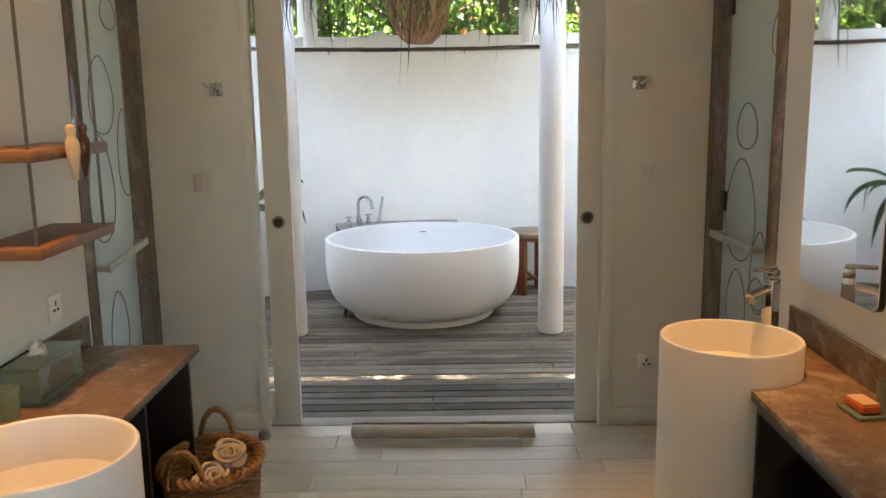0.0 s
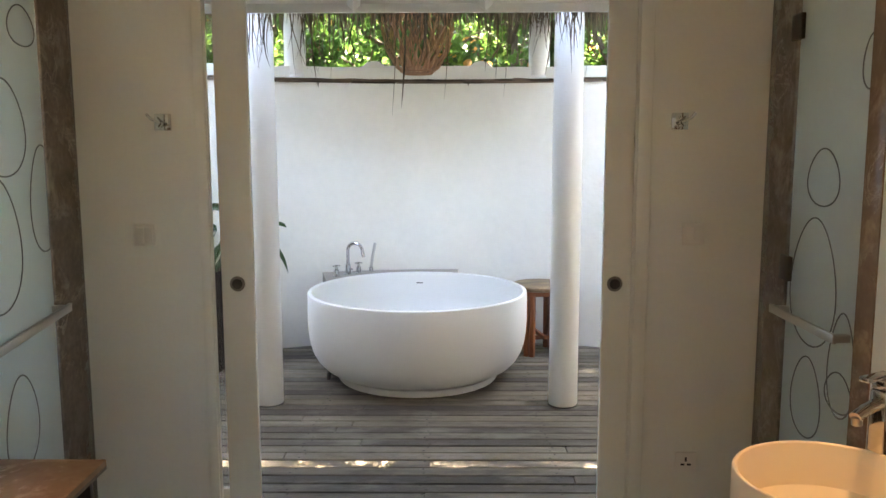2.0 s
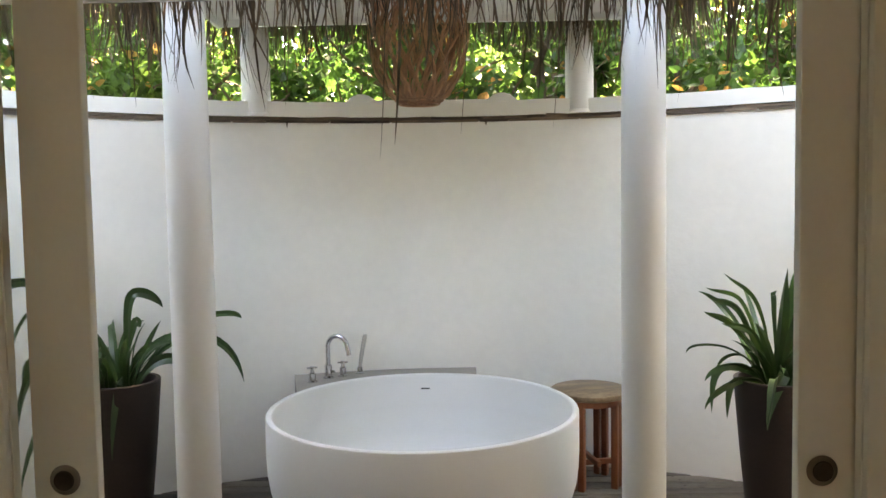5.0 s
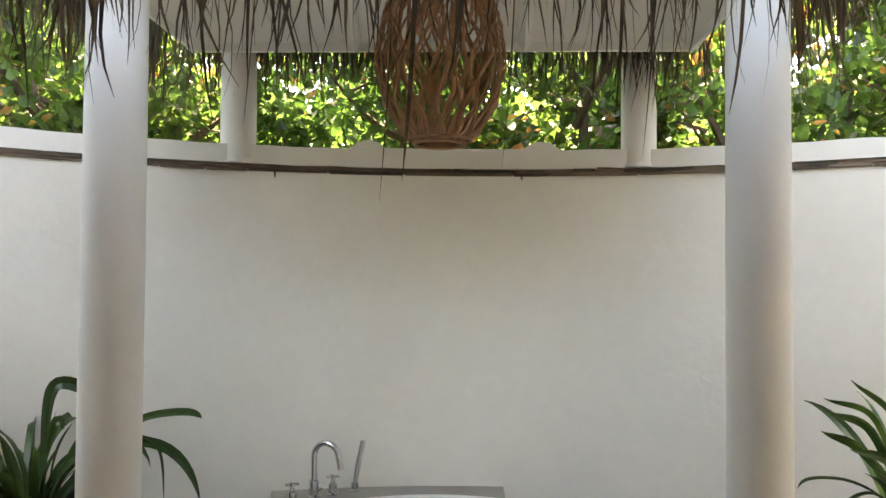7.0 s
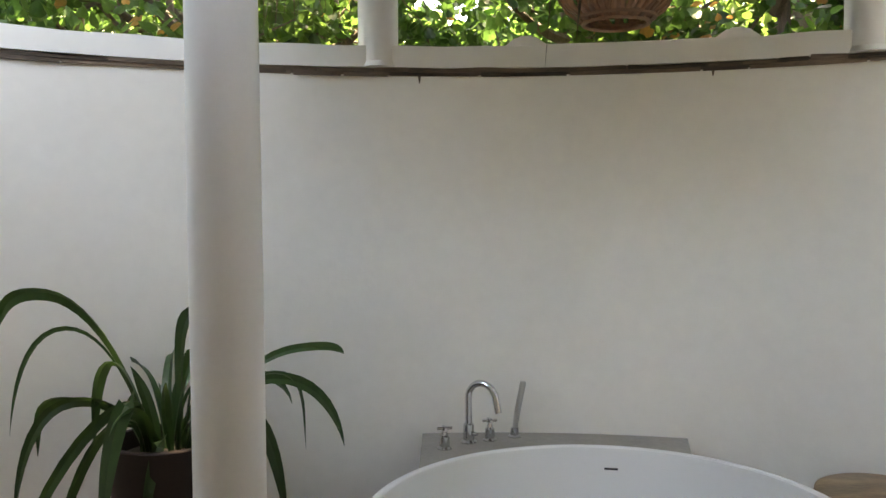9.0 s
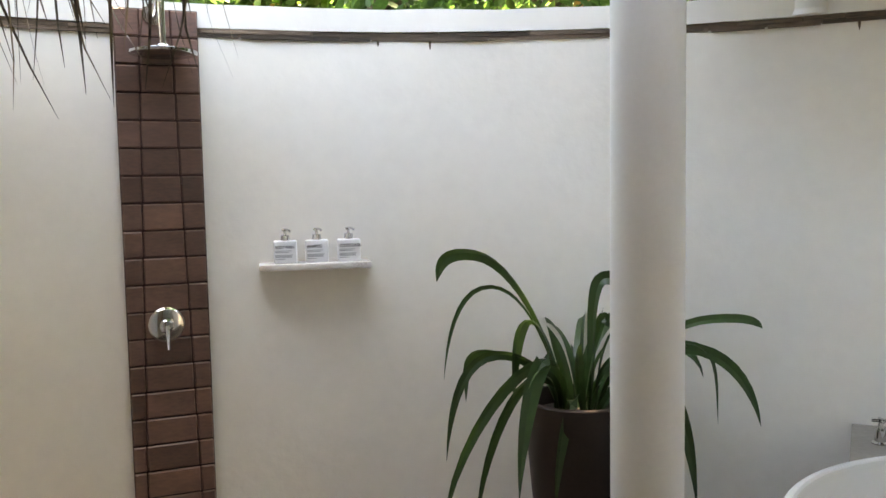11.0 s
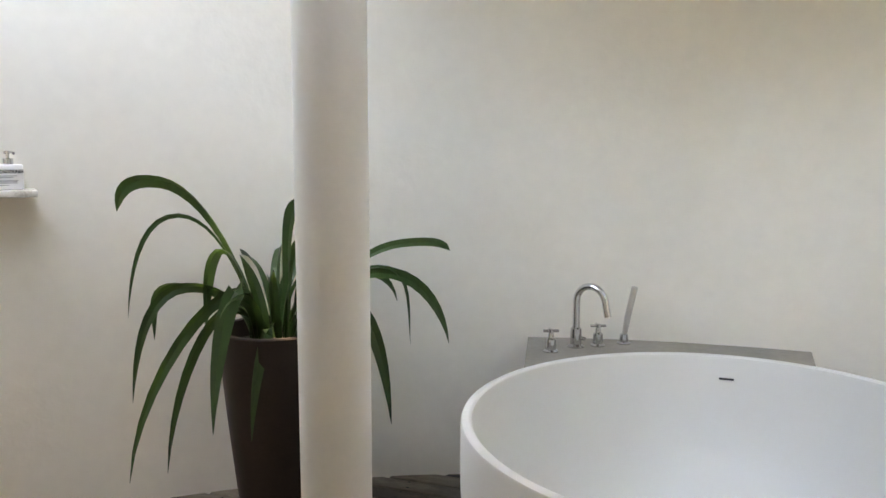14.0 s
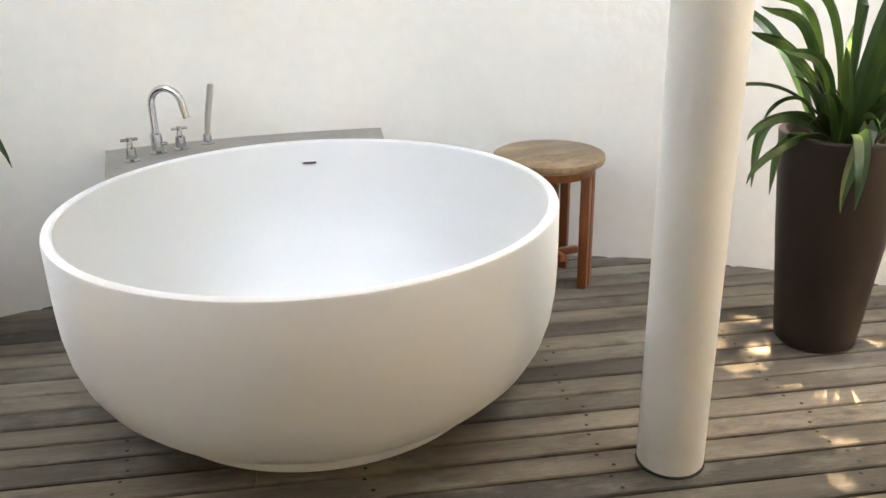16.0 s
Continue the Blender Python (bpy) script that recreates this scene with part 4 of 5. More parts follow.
# a few long stray fronds
for k, (x, y, l) in enumerate(((0.07, 5.27, 0.55), (0.02, 5.25, 0.6), (0.30, 5.25, 0.52), (0.62, 5.26, 0.5), (-2.06, 5.06, 0.62), (-2.30, 4.92, 0.55), (1.06, 5.3, 0.42))):
    bm = bmesh.new()
    w = 0.011 if k in (0, 4) else 0.004
    strip(bm, bezier((x + 0.02, y, EAVE_Z + 0.05), (x + 0.015, y, EAVE_Z - l * 0.45), (x - 0.01, y + 0.01, EAVE_Z + 0.06 - l), 8), [w] * 5 + [w * 0.8, w * 0.5, w * 0.1], (0.9, 0.43, 0))
    tagged(mesh_object("palm_frond", bm, M_THATCH, False), "single long dry palm strand hanging from the eave", "palm strand", "stray palm strands")

# woven lantern over the tub
LX, LY, LB = 0.104, 6.40, 2.065
lan = thing("woven_lantern", pose(LX, LY, LB), "large pear-shaped woven rattan lantern hanging over the bathtub", "pendant lamp")
def lan_r(u):
    pts = ((0, 0.095), (0.06, 0.155), (0.2, 0.215), (0.38, 0.243), (0.55, 0.225), (0.75, 0.165), (0.9, 0.105), (1.0, 0.07))
    for (a, ra), (b, rb) in zip(pts, pts[1:]):
        if u <= b:
            t = (u - a) / (b - a)
            return ra + (rb - ra) * (t * t * (3 - 2 * t) * 0.5 + t * 0.5)
    return 0.07
LH = 0.80
rngl = random.Random(4)
for sgn in (1, -1):
    bm = bmesh.new()
    for k in range(46):
        a0 = 2 * math.pi * k / 46 + rngl.uniform(-0.03, 0.03)
        ph, amp = rngl.uniform(0, 6), rngl.uniform(0.05, 0.10)
        rows = []
        for q in range(23):
            u = q / 22
            a = a0 + sgn * (0.16 * math.sin(u * 12 + k * 2.1 * 0.5) + u * 0.28)
            r = lan_r(u) + 0.006 * math.sin(u * 40 + ph) * sgn
            w = 0.0062 + 0.0018 * math.sin(ph + u * 9)
            c, s = math.cos(a), math.sin(a)
            tx = Vector((-s, c, 0)) * w
            p = Vector((r * c, r * s, u * LH))
            rows.append((bm.verts.new(p - tx), bm.verts.new(p + tx)))
        for (a1, b1), (a2, b2) in zip(rows, rows[1:]):
            bm.faces.new((a1, b1, b2, a2))
    o = part("weave", bm, M_RATTAN, lan, "interlaced tan rattan strips")
    so = o.modifiers.new("thickness", "SOLIDIFY")
    so.thickness = 0.003
for u in (0.0, 0.02, 1.0):
    r = lan_r(u)
    part("hoop", tube(bmesh.new(), [(r * math.cos(2 * math.pi * k / 32), r * math.sin(2 * math.pi * k / 32), u * LH) for k in range(32)], 0.007, 8, closed=True), M_RATTAN, lan)
part("cord", tube(bmesh.new(), [(0, 0, LH - 0.05), (0, 0, PH - LB - 0.05)], 0.005, 8), M_DARKMETAL, lan)
# ---- trees behind the wall ----
def leaf_cloud(bm, rng, centre, size, count, lsize, origin=None, hole=-0.22, thin=None):
    c = Vector(centre)
    for _ in range(count):
        d = Vector((rng.gauss(0, 1), rng.gauss(0, 1), rng.gauss(0, 1))).normalized() * rng.random() ** 0.45
        p = c + Vector((d.x * size[0], d.y * size[1], d.z * size[2]))
        if noise.noise(p * 1.3) < hole:
            continue
        if origin and (p.x + origin[0] - CX) ** 2 + (p.y + origin[1] - CY) ** 2 < (RAD + 0.24) ** 2 and p.z < 3.4:
            continue
        if thin and math.hypot(p.x - thin.x, p.y - thin.y) < 0.30 and rng.random() < 0.62:
            continue
        l = lsize * rng.uniform(0.55, 1.35)
        m = Euler((rng.gauss(0.9, 0.5), rng.gauss(0, 0.4), rng.uniform(0, 6.28))).to_matrix()
        o = [m @ Vector(v) * l + p for v in ((0, 0.06, 0), (0.30, -0.04, 0.08), (0.50, 0.24, 0.10), (0.36, 0.66, 0.04), (0, 1.10, -0.14), (-0.36, 0.66, 0.04), (-0.50, 0.24, 0.10), (-0.30, -0.04, 0.08))]
        v = [bm.verts.new(q) for q in o]
        bm.faces.new((v[0], v[1], v[2], v[3], v[4])), bm.faces.new((v[0], v[4], v[5], v[6], v[7]))

def tree(x, y, h, spread, seed, leaf, count, lsize=0.11, label="leafy tree with heart-shaped green leaves behind the wall", low=1.2):
    rng = random.Random(seed)
    t = thing("tree", pose(x, y, -0.12), label, "tree", "trees behind the wall")
    bm = bmesh.new()
    lean = Vector((rng.uniform(-0.3, 0.3), rng.uniform(-0.3, 0.1), 0))
    tube(bm, [(0, 0, 0), lean * 0.3 + Vector((0, 0, h * 0.3)), lean * 0.8 + Vector((0.05, 0, h * 0.6)), lean + Vector((0, 0, h * 0.92))], [0.085, 0.065, 0.045, 0.015], 10)
    tips = []
    for k in range(9):
        z = low + (h - low) * rng.uniform(0.05, 0.8)
        a = rng.uniform(0, 6.28)
        p0 = lean * (z / h) + Vector((0, 0, z))
        L = spread * rng.uniform(0.5, 0.95)
        p2 = p0 + Vector((math.cos(a) * L, math.sin(a) * L, rng.uniform(0.1, 0.7)))
        tube(bm, bezier(p0, (p0 + p2) / 2 + Vector((0, 0, rng.uniform(-0.2, 0.3))), p2, 6), [0.035, 0.028, 0.022, 0.016, 0.011, 0.005], 6)
        tips.append(p2)
        for q in range(3):
            e = p0.lerp(p2, rng.uniform(0.3, 0.9))
            f = e + Vector((rng.uniform(-0.5, 0.5), rng.uniform(-0.5, 0.5), rng.uniform(-0.2, 0.5)))
            tube(bm, [e, (e + f) / 2 + Vector((0, 0, 0.05)), f], [0.012, 0.008, 0.003], 5)
            tips.append(f)
    part("trunk", bm, M_BARK, t)
    bm = bmesh.new()
    for p in tips:
        s = spread * rng.uniform(0.22, 0.42)
        leaf_cloud(bm, rng, p, (s, s, s * 0.8), int(count / len(tips)), lsize, (x, y))
    part("crown", bm, leaf, t, "crown of green leaves", False)
    bm = bmesh.new()
    for p in tips[::4]:
        s = spread * 0.4
        leaf_cloud(bm, rng, p, (s, s, s * 0.8), int(count / len(tips) * 0.16), lsize, (x, y))
    if seed % 2 and bm.verts:
        part("dry_leaves", bm, M_DRYLEAF, t, "scattered yellow-brown dry leaves", False)
    return t

rngt = random.Random(21)
for k in range(14):                       # near ring, just behind the wall
    a = radians(6 + 13 * k) + rngt.uniform(-0.06, 0.06)
    p = arc_point(RAD + rngt.uniform(1.0, 1.5), a)
    tree(p.x, p.y, rngt.uniform(2.9, 3.5) - (0.4 if k > 8 else 0), rngt.uniform(0.8, 1.0), 100 + k, M_LEAF if k % 3 else M_LEAF2, 4600, 0.060)
for a, h, sp in ((10, 5.2, 1.6), (27, 5.4, 1.6), (44, 5.0, 1.4)):   # taller trees close to the east side
    p = arc_point(RAD + 1.7, radians(a))
    tree(p.x, p.y, h, sp, 151 + 2 * a, M_LEAF, 11000, 0.085, "tall dark-leaved tree leaning over the wall", low=2.2)
for k in range(12):                       # second ring
    a = radians(8 + 15 * k) + rngt.uniform(-0.08, 0.08)
    p = arc_point(RAD + rngt.uniform(3.0, 4.2), a)
    tree(p.x, p.y, rngt.uniform(4.2, 5.2), rngt.uniform(1.5, 1.9), 200 + k, M_LEAF2 if k % 2 else M_LEAF, 7000, 0.095, "tall leafy green tree standing in the garden")
for k in range(13):                       # far ring closes the view
    a = radians(0 + 15 * k) + rngt.uniform(-0.08, 0.08)
    p = arc_point(RAD + rngt.uniform(6.5, 9), a)
    tree(p.x, p.y, rngt.uniform(5.5, 7), rngt.uniform(2.4, 3.0), 300 + k, M_LEAF2, 7000, 0.21, "tall leafy green tree far back in the garden", low=0.6)

def unseen_shade_tree(x, y, h, crown_at, size, count, seed, gap=None):
    """An unseen high tree, added so that its open crown dapples the sunlight in the court."""
    rng = random.Random(seed)
    t = thing("tree", pose(x, y, -0.12), "unseen high tree added to shade the court with its open crown", "tree", "trees behind the wall")
    bm = bmesh.new()
    c = Vector(crown_at) - Vector((x, y, -0.12))
    tube(bm, bezier((0, 0, 0), (0.1, 0.2, h * 0.7), c, 8), [0.16, 0.15, 0.14, 0.12, 0.11, 0.09, 0.07, 0.04], 12)
    for k in range(12):
        a = k * 0.53 + rng.uniform(-0.2, 0.2)
        e = c + Vector((math.cos(a) * size[0] * 0.8, math.sin(a) * size[1] * 0.8, rng.uniform(-0.2, 0.5)))
        tube(bm, bezier(c - Vector((0, 0, 0.3)), (c + e) / 2 + Vector((0, 0, 0.3)), e, 6), [0.06, 0.05, 0.04, 0.03, 0.02, 0.008], 6)
    part("trunk", bm, M_BARK, t)
    bm = bmesh.new()
    leaf_cloud(bm, rng, c, size, count, 0.052, None, -0.5, gap and Vector(gap) - Vector((x, y, 0)))
    part("crown", bm, M_LEAF, t, "open crown of green leaves", False)
# added crown out of view, thinned at one spot to let sun onto the plant
unseen_shade_tree(1.2, 10.2, 8.0, (1.1, 7.5, 7.6), (3.8, 2.4, 0.9), 58000, 77, (2.0, 7.8, 0))
# second added crown, out of view, keeps sun off the court's left side
unseen_shade_tree(-4.6, 8.6, 7.4, (-2.7, 6.9, 7.2), (1.9, 2.3, 0.8), 15000, 78)

# ---- the bathroom ----
def frosted_door(name, p0, p1, hinge_at, label, loops):
    """A frosted pane from p0 (hinge side) to p1, with etched loops, hinges and a bar handle."""
    d = Vector((p1[0] - p0[0], p1[1] - p0[1], 0))
    L = d.length
    ang = math.degrees(math.atan2(d.y, d.x))
    t = thing(name, pose(p0[0], p0[1], 0, 0, 0, ang), label, "door", kind="structure")
    pane = part("pane", boxed(0.01, L - 0.01, -0.006, 0.006, 0.01, 2.25, 0.002), M_FROST, t, "frosted glass pane with etched loops")
    s = -1 if hinge_at > 0 else 1        # room side in local y
    for x, z, w, h in loops:
        bm = tube(bmesh.new(), [(min(L - 0.014, max(0.014, x + w * math.cos(q) * (1 - 0.2 * math.sin(q)))), s * 0.0065, z + h * math.sin(q)) for q in [2 * math.pi * k / 40 for k in range(40)]], 0.0028, 6, closed=True)
        part("etched_loop", bm, M_ETCH, pane, "grey etched loop")
    for z in (0.25, 1.17, 2.02) if hinge_at > 0 else ():
        part("hinge", boxed(-0.03, 0.05, s * 0.024, s * 0.0075, z - 0.045, z + 0.045, 0.004), M_DARKMETAL, t, "dark metal hinge")
    hb = boxed(0.0, L * 0.93, s * 0.052, s * 0.066, 1.005, 1.035, 0.003)
    handle = part("towel_bar", hb, M_STEEL, t, "flat steel bar handle")
    for x in (0.03, L * 0.9):
        part("bar_post", boxed(x - 0.012, x + 0.012, s * 0.0065, s * 0.052, 1.008, 1.032, 0.002), M_STEEL, handle)
    return t
frosted_door("door_1", (CORNER_L - 0.01, 3.735), (WALL_L - 0.03, 3.02), -1, "frosted glass door with etched loops and steel bar",
             ((0.16, 2.013, 0.12, 0.067), (0.37, 1.673, 0.18, 0.155), (0.05, 1.426, 0.13, 0.19), (0.47, 1.306, 0.18, 0.212), (0.38, 0.706, 0.14, 0.162)))
frosted_door("door_2", (CORNER_R + 0.01, 3.735), (WALL_R + 0.02, 3.215), 1, "frosted glass door with etched loops and steel bar",
             ((0.24, 1.507, 0.11, 0.095), (0.205, 1.15, 0.165, 0.22), (0.20, 0.747, 0.11, 0.142), (0.43, 0.92, 0.085, 0.17), (0.50, 1.86, 0.05, 0.081), (0.42, 0.83, 0.085, 0.065)))

# sliding doors of the wide opening
def sliding_door(name, x0, x1, y0, y1, stile, knob_x, lead, label):
    t = thing(name, pose(0, 0, 0), label, "door", kind="structure")
    zt = HEAD - 0.01
    a, b = (x1 - stile, x1) if lead > 0 else (x0, x0 + stile)
    part("stile", boxed(a, b, y0, y1, 0.006, zt, 0.004), M_PAINT, t)
    c, d = (x0, x0 + 0.08) if lead > 0 else (x1 - 0.08, x1)
    part("stile", boxed(c, d, y0, y1, 0.006, zt, 0.004), M_PAINT, t)
    g0, g1 = (d, a) if lead > 0 else (b, c)
    part("rail", boxed(g0 + 0.0005, g1 - 0.0005, y0, y1, 0.006, 0.19, 0.003), M_PAINT, t)
    part("rail", boxed(g0 + 0.0005, g1 - 0.0005, y0, y1, zt - 0.12, zt, 0.003), M_PAINT, t)
    pane = part("pane", boxed(g0, g1, (y0 + y1) / 2 - 0.003, (y0 + y1) / 2 + 0.003, 0.19, zt - 0.12), M_GLASS, t, "clear glass pane")
    pane.visible_shadow = False
    k = part("knob_rose", turned(lathe(bmesh.new(), [(0, 0), (0.030, 0), (0.031, 0.003), (0.026, 0.006), (0, 0.006)], 32), 0), M_ROD, t, "round dark steel finger pull")
    k.matrix_basis = pose(knob_x, y0 - 0.0005, 1.058, 0, 0, 180)
    part("finger_cup", turned(lathe(bmesh.new(), [(0, 0.0), (0.018, 0.0), (0.021, 0.003), (0.02, 0.005), (0.015, 0.002), (0, 0.0015)], 32), 0.0057), M_DARKMETAL, k, "dark recessed cup")
    return t
sliding_door("door_3", -1.40, -0.463, 4.014, 4.044, 0.130, -0.528, 1, "white-framed glass sliding door, slid open")
sliding_door("door_4", 0.937, 1.85, 4.014, 4.044, 0.165, 0.984, -1, "white-framed glass sliding door, slid open")
trim = bmesh.new()
box(trim, OPEN_L - 0.040, OPEN_L - 0.002, FACE - 0.022, FACE - 0.001, 0, HEAD, 0.003), box(trim, OPEN_R + 0.002, OPEN_R + 0.055, FACE - 0.022, FACE - 0.001, 0, HEAD, 0.003)
structure("door_trim", trim, M_PAINT, "white painted architrave round the doorway", "trim")
structure("door_sill", boxed(OPEN_L, OPEN_R, FACE + 0.026, OUT1, -0.02, 0.004, 0.003), M_CONCRETE, "pale sill under the sliding doors", "sill")

def robe_hook(x, sgn):
    t = thing("robe_hook", pose(x, FACE, 1.70), "square chrome robe hook on the white wall", "robe hook", "chrome robe hooks")
    part("plate", boxed(-0.032, 0.032, -0.010, 0.0, -0.032, 0.032, 0.002), M_CHROME, t)
    part("hook", tube(bmesh.new(), [(0, -0.01, 0), (0.0, -0.045, -0.004), (sgn * 0.03, -0.055, 0.012), (sgn * 0.045, -0.055, 0.03)], 0.006, 8), M_CHROME, t)
    part("hook", tube(bmesh.new(), [(0, -0.01, -0.008), (0.0, -0.04, -0.016), (-sgn * 0.012, -0.046, -0.006)], 0.006, 8), M_CHROME, t)
robe_hook(-0.788, -1), robe_hook(1.212, 1)

def plate(x, z, label, socket=False, w=0.043):
    t = thing("wall_socket" if socket else "light_switch", pose(x, FACE, z), label, "socket" if socket else "switch")
    part("cover", boxed(-w, w, -0.009, 0, -w, w, 0.003), M_WHITE_PLASTIC, t)
    if socket:
        for hx, hz, hw, hh in ((0, 0.014, 0.004, 0.009), (-0.013, -0.008, 0.008, 0.004), (0.013, -0.008, 0.008, 0.004)):
            part("slot", boxed(hx - hw, hx + hw, -0.0098, -0.0085, hz - hh, hz + hh), M_INK, t)
    else:
        for s in (-1, 1):
            part("rocker", boxed(min(0.002 * s, (w - 0.01) * s), max(0.002 * s, (w - 0.01) * s), -0.013, -0.0088, -w + 0.012, w - 0.012, 0.002), M_WHITE_PLASTIC, t)
    return t
plate(-0.88, 1.26, "white double light switch on the wall"), plate(1.28, 1.262, "white double light switch on the wall"), plate(1.285, 0.326, "white three-pin wall socket low on the wall", True)
sl = plate(0, 0, "white three-pin wall socket above the vanity", True)
sl.matrix_basis = pose(WALL_L, 2.665, 0.975, 0, 0, 90)

# vanities
def vanity(name, x0, x1, y0, y1, front, label):
    """front: +1 when the open front looks to +x."""
    t = thing(name, pose(0, 0, 0), label, "vanity cabinet")
    fx0, fx1 = x0, x1
    part("top_panel", boxed(x0, x1, y0, y1, 0.715, 0.7475, 0.002), M_BLACKWOOD, t)
    part("bottom_panel", boxed(x0, x1, y0 + 0.021, y1 - 0.021, 0.24, 0.265, 0.002), M_BLACKWOOD, t)
    part("side_panel", boxed(x0, x1, y1 - 0.02, y1, 0.24, 0.7145, 0.002), M_BLACKWOOD, t)
    part("side_panel", boxed(x0, x1, y0, y0 + 0.02, 0.24, 0.7145, 0.002), M_BLACKWOOD, t)
    bx = (x0, x0 + 0.015) if front > 0 else (x1 - 0.015, x1)
    part("back_panel", boxed(*bx, y0 + 0.0205, y1 - 0.0205, 0.2655, 0.7145), M_BLACKWOOD, t)
    yd = y0 + (y1 - y0) * 0.55
    part("divider", boxed(x0 + 0.016, x1 - 0.016, yd - 0.01, yd + 0.01, 0.2655, 0.7145), M_BLACKWOOD, t)
    return t
vanity("vanity_cabinet", WALL_L + 0.002, -0.640, 0.5, 1.50, 1, "black open-fronted vanity cabinet under the marble top")
vanity("vanity_cabinet", WALL_L + 0.002, -0.640, 1.985, 2.880, 1, "black open-fronted vanity cabinet under the marble top")
vanity("vanity_cabinet", 1.205, WALL_R - 0.002, -0.3, 2.32, -1, "black open-fronted vanity cabinet under the marble top")

BL, BR, BASR, BZ = (-0.622, 1.745), (1.205, 2.565), 0.220, 0.875
def worktop(name, x0, x1, y0, y1, hole, label):
    """A marble slab; hole: the basin it is cut round, as a polygon."""
    bm = bmesh.new()
    (hx, hy), hr = hole
    pts = [(x0, y0), (x1, y0), (x1, y1), (x0, y1)]
    if abs(hx - x0) < abs(hx - x1):          # basin breaks the x0 edge, slab ends beyond it
        pts = [(x0, y0), (x1, y0), (x1, y1)]
        arc = []
        for k in range(25):
            a = radians(75 - 175 * k / 24)
            p = (hx + hr * math.cos(a), hy + hr * math.sin(a))
            if x0 <= p[0] <= x1:
                arc.append(p)
        pts += [(arc[0][0], y1)] if y1 > arc[0][1] + 1e-3 else []
        pts += arc
    else:
        arc = []
        for k in range(41):
            a = radians(80 + 200 * k / 40)
            p = (hx + hr * math.cos(a), hy + hr * math.sin(a))
            if p[0] <= x1:
                arc.append(p)
        lo, hi = arc[-1], arc[0]
        pts = [(x0, y0), (x1, y0), (x1, lo[1])] + arc[::-1] + [(x1, hi[1]), (x1, y1), (x0, y1)]
    t = thing(name, pose(0, 0, 0), label, "worktop")
    part("slab", prism(bm, pts, 0.7585, 0.775), M_MARBLE, t, "", False)
    part("edge_strip", prism(bmesh.new(), pts, 0.748, 0.758), M_MARBLE_DARK, t, "darker marble strip under the slab", False)
    return t
worktop("marble_worktop", WALL_L + 0.001, -0.605, 0.4, 2.89, (BL, BASR + 0.004), "polished brown marble worktop with pale veins")
worktop("marble_worktop", 1.186, WALL_R - 0.001, -0.4, 2.92, (BR, BASR + 0.004), "polished brown marble worktop with pale veins")
tagged(mesh_object("backsplash", boxed(WALL_R - 0.018, WALL_R - 0.001, -0.4, 2.92, 0.776, 0.885, 0.003), M_MARBLE_DARK), "grey-brown marble upstand behind the worktop", "backsplash")
tagged(mesh_object("backsplash", boxed(WALL_L + 0.001, WALL_L + 0.018, 0.4, 2.885, 0.776, 0.888, 0.003), M_MARBLE_DARK), "grey-brown marble upstand behind the worktop", "backsplash")

for x, y in (BL, BR):
    b = thing("pedestal_basin", pose(x, y, 0), "tall white cylindrical stone basin standing on the floor", "washbasin", "white cylindrical basins")
    part("bowl", lathe(bmesh.new(), [(0, 0.0), (BASR - 0.004, 0.0), (BASR, 0.006), (BASR, BZ - 0.006), (BASR - 0.003, BZ - 0.001), (BASR - 0.008, BZ), (BASR - 0.012, BZ - 0.003), (BASR - 0.014, BZ - 0.012),
                                     (BASR - 0.022, BZ - 0.11), (BASR - 0.06, BZ - 0.155), (0.06, BZ - 0.17), (0, BZ - 0.172)], 72), M_BASIN, b)
    part("drain", lathe(bmesh.new(), [(0, BZ - 0.166), (0.028, BZ - 0.166), (0.03, BZ - 0.171), (0, BZ - 0.172)], 24), M_BASIN, b, "white stone drain cover")

def mixer(x, y, turn):
    t = thing("basin_mixer", pose(x, y, 0.7755, 0, 0, turn), "tall square-bodied chrome basin mixer on the worktop", "tap", "basin mixers")
    part("body", boxed(-0.022, 0.022, -0.022, 0.022, 0, 0.255, 0.006, 3), M_CHROME, t)
    part("spout", tube(bmesh.new(), [(0.01, 0, 0.222), (0.06, 0, 0.216), (0.110, 0, 0.204)], [0.020, 0.018, 0.016], 12, flat=0.7), M_CHROME, t)
    part("nozzle", tube(bmesh.new(), [(0.103, 0, 0.203), (0.101, 0, 0.184)], 0.013, 14), M_STEEL, t)
    part("lever", box(boxed(-0.020, 0.020, -0.020, 0.020, 0.2555, 0.285, 0.004), -0.015, 0.085, -0.014, 0.014, 0.2845, 0.297, 0.003), M_CHROME, t)
mixer(1.385, 2.715, 212)

# mirror on the vanity wall
mm = thing("wall_mirror", pose(WALL_R - 0.006, 2.558, 1.56, 0, 0, 2.0), "tall frameless mirror with rounded corners and dark edge", "mirror")
def rounded(hy, hz, r, x0, x1):
    bm = bmesh.new()
    ol = []
    for cy, cz, s in ((hy - r, hz - r, 0), (-hy + r, hz - r, 90), (-hy + r, -hz + r, 180), (hy - r, -hz + r, 270)):
        ol += [(cy + r * math.cos(radians(s + 15 * k)), cz + r * math.sin(radians(s + 15 * k))) for k in range(7)]
    prism(bm, ol, x0, x1)
    bmesh.ops.transform(bm, matrix=Matrix(((0, 0, 1, 0), (1, 0, 0, 0), (0, 1, 0, 0), (0, 0, 0, 1))), verts=bm.verts[:])
    return bm
part("backing", rounded(0.247, 0.552, 0.03, -0.020, 0.0), M_DARKMETAL, mm, "dark mirror edge", False)
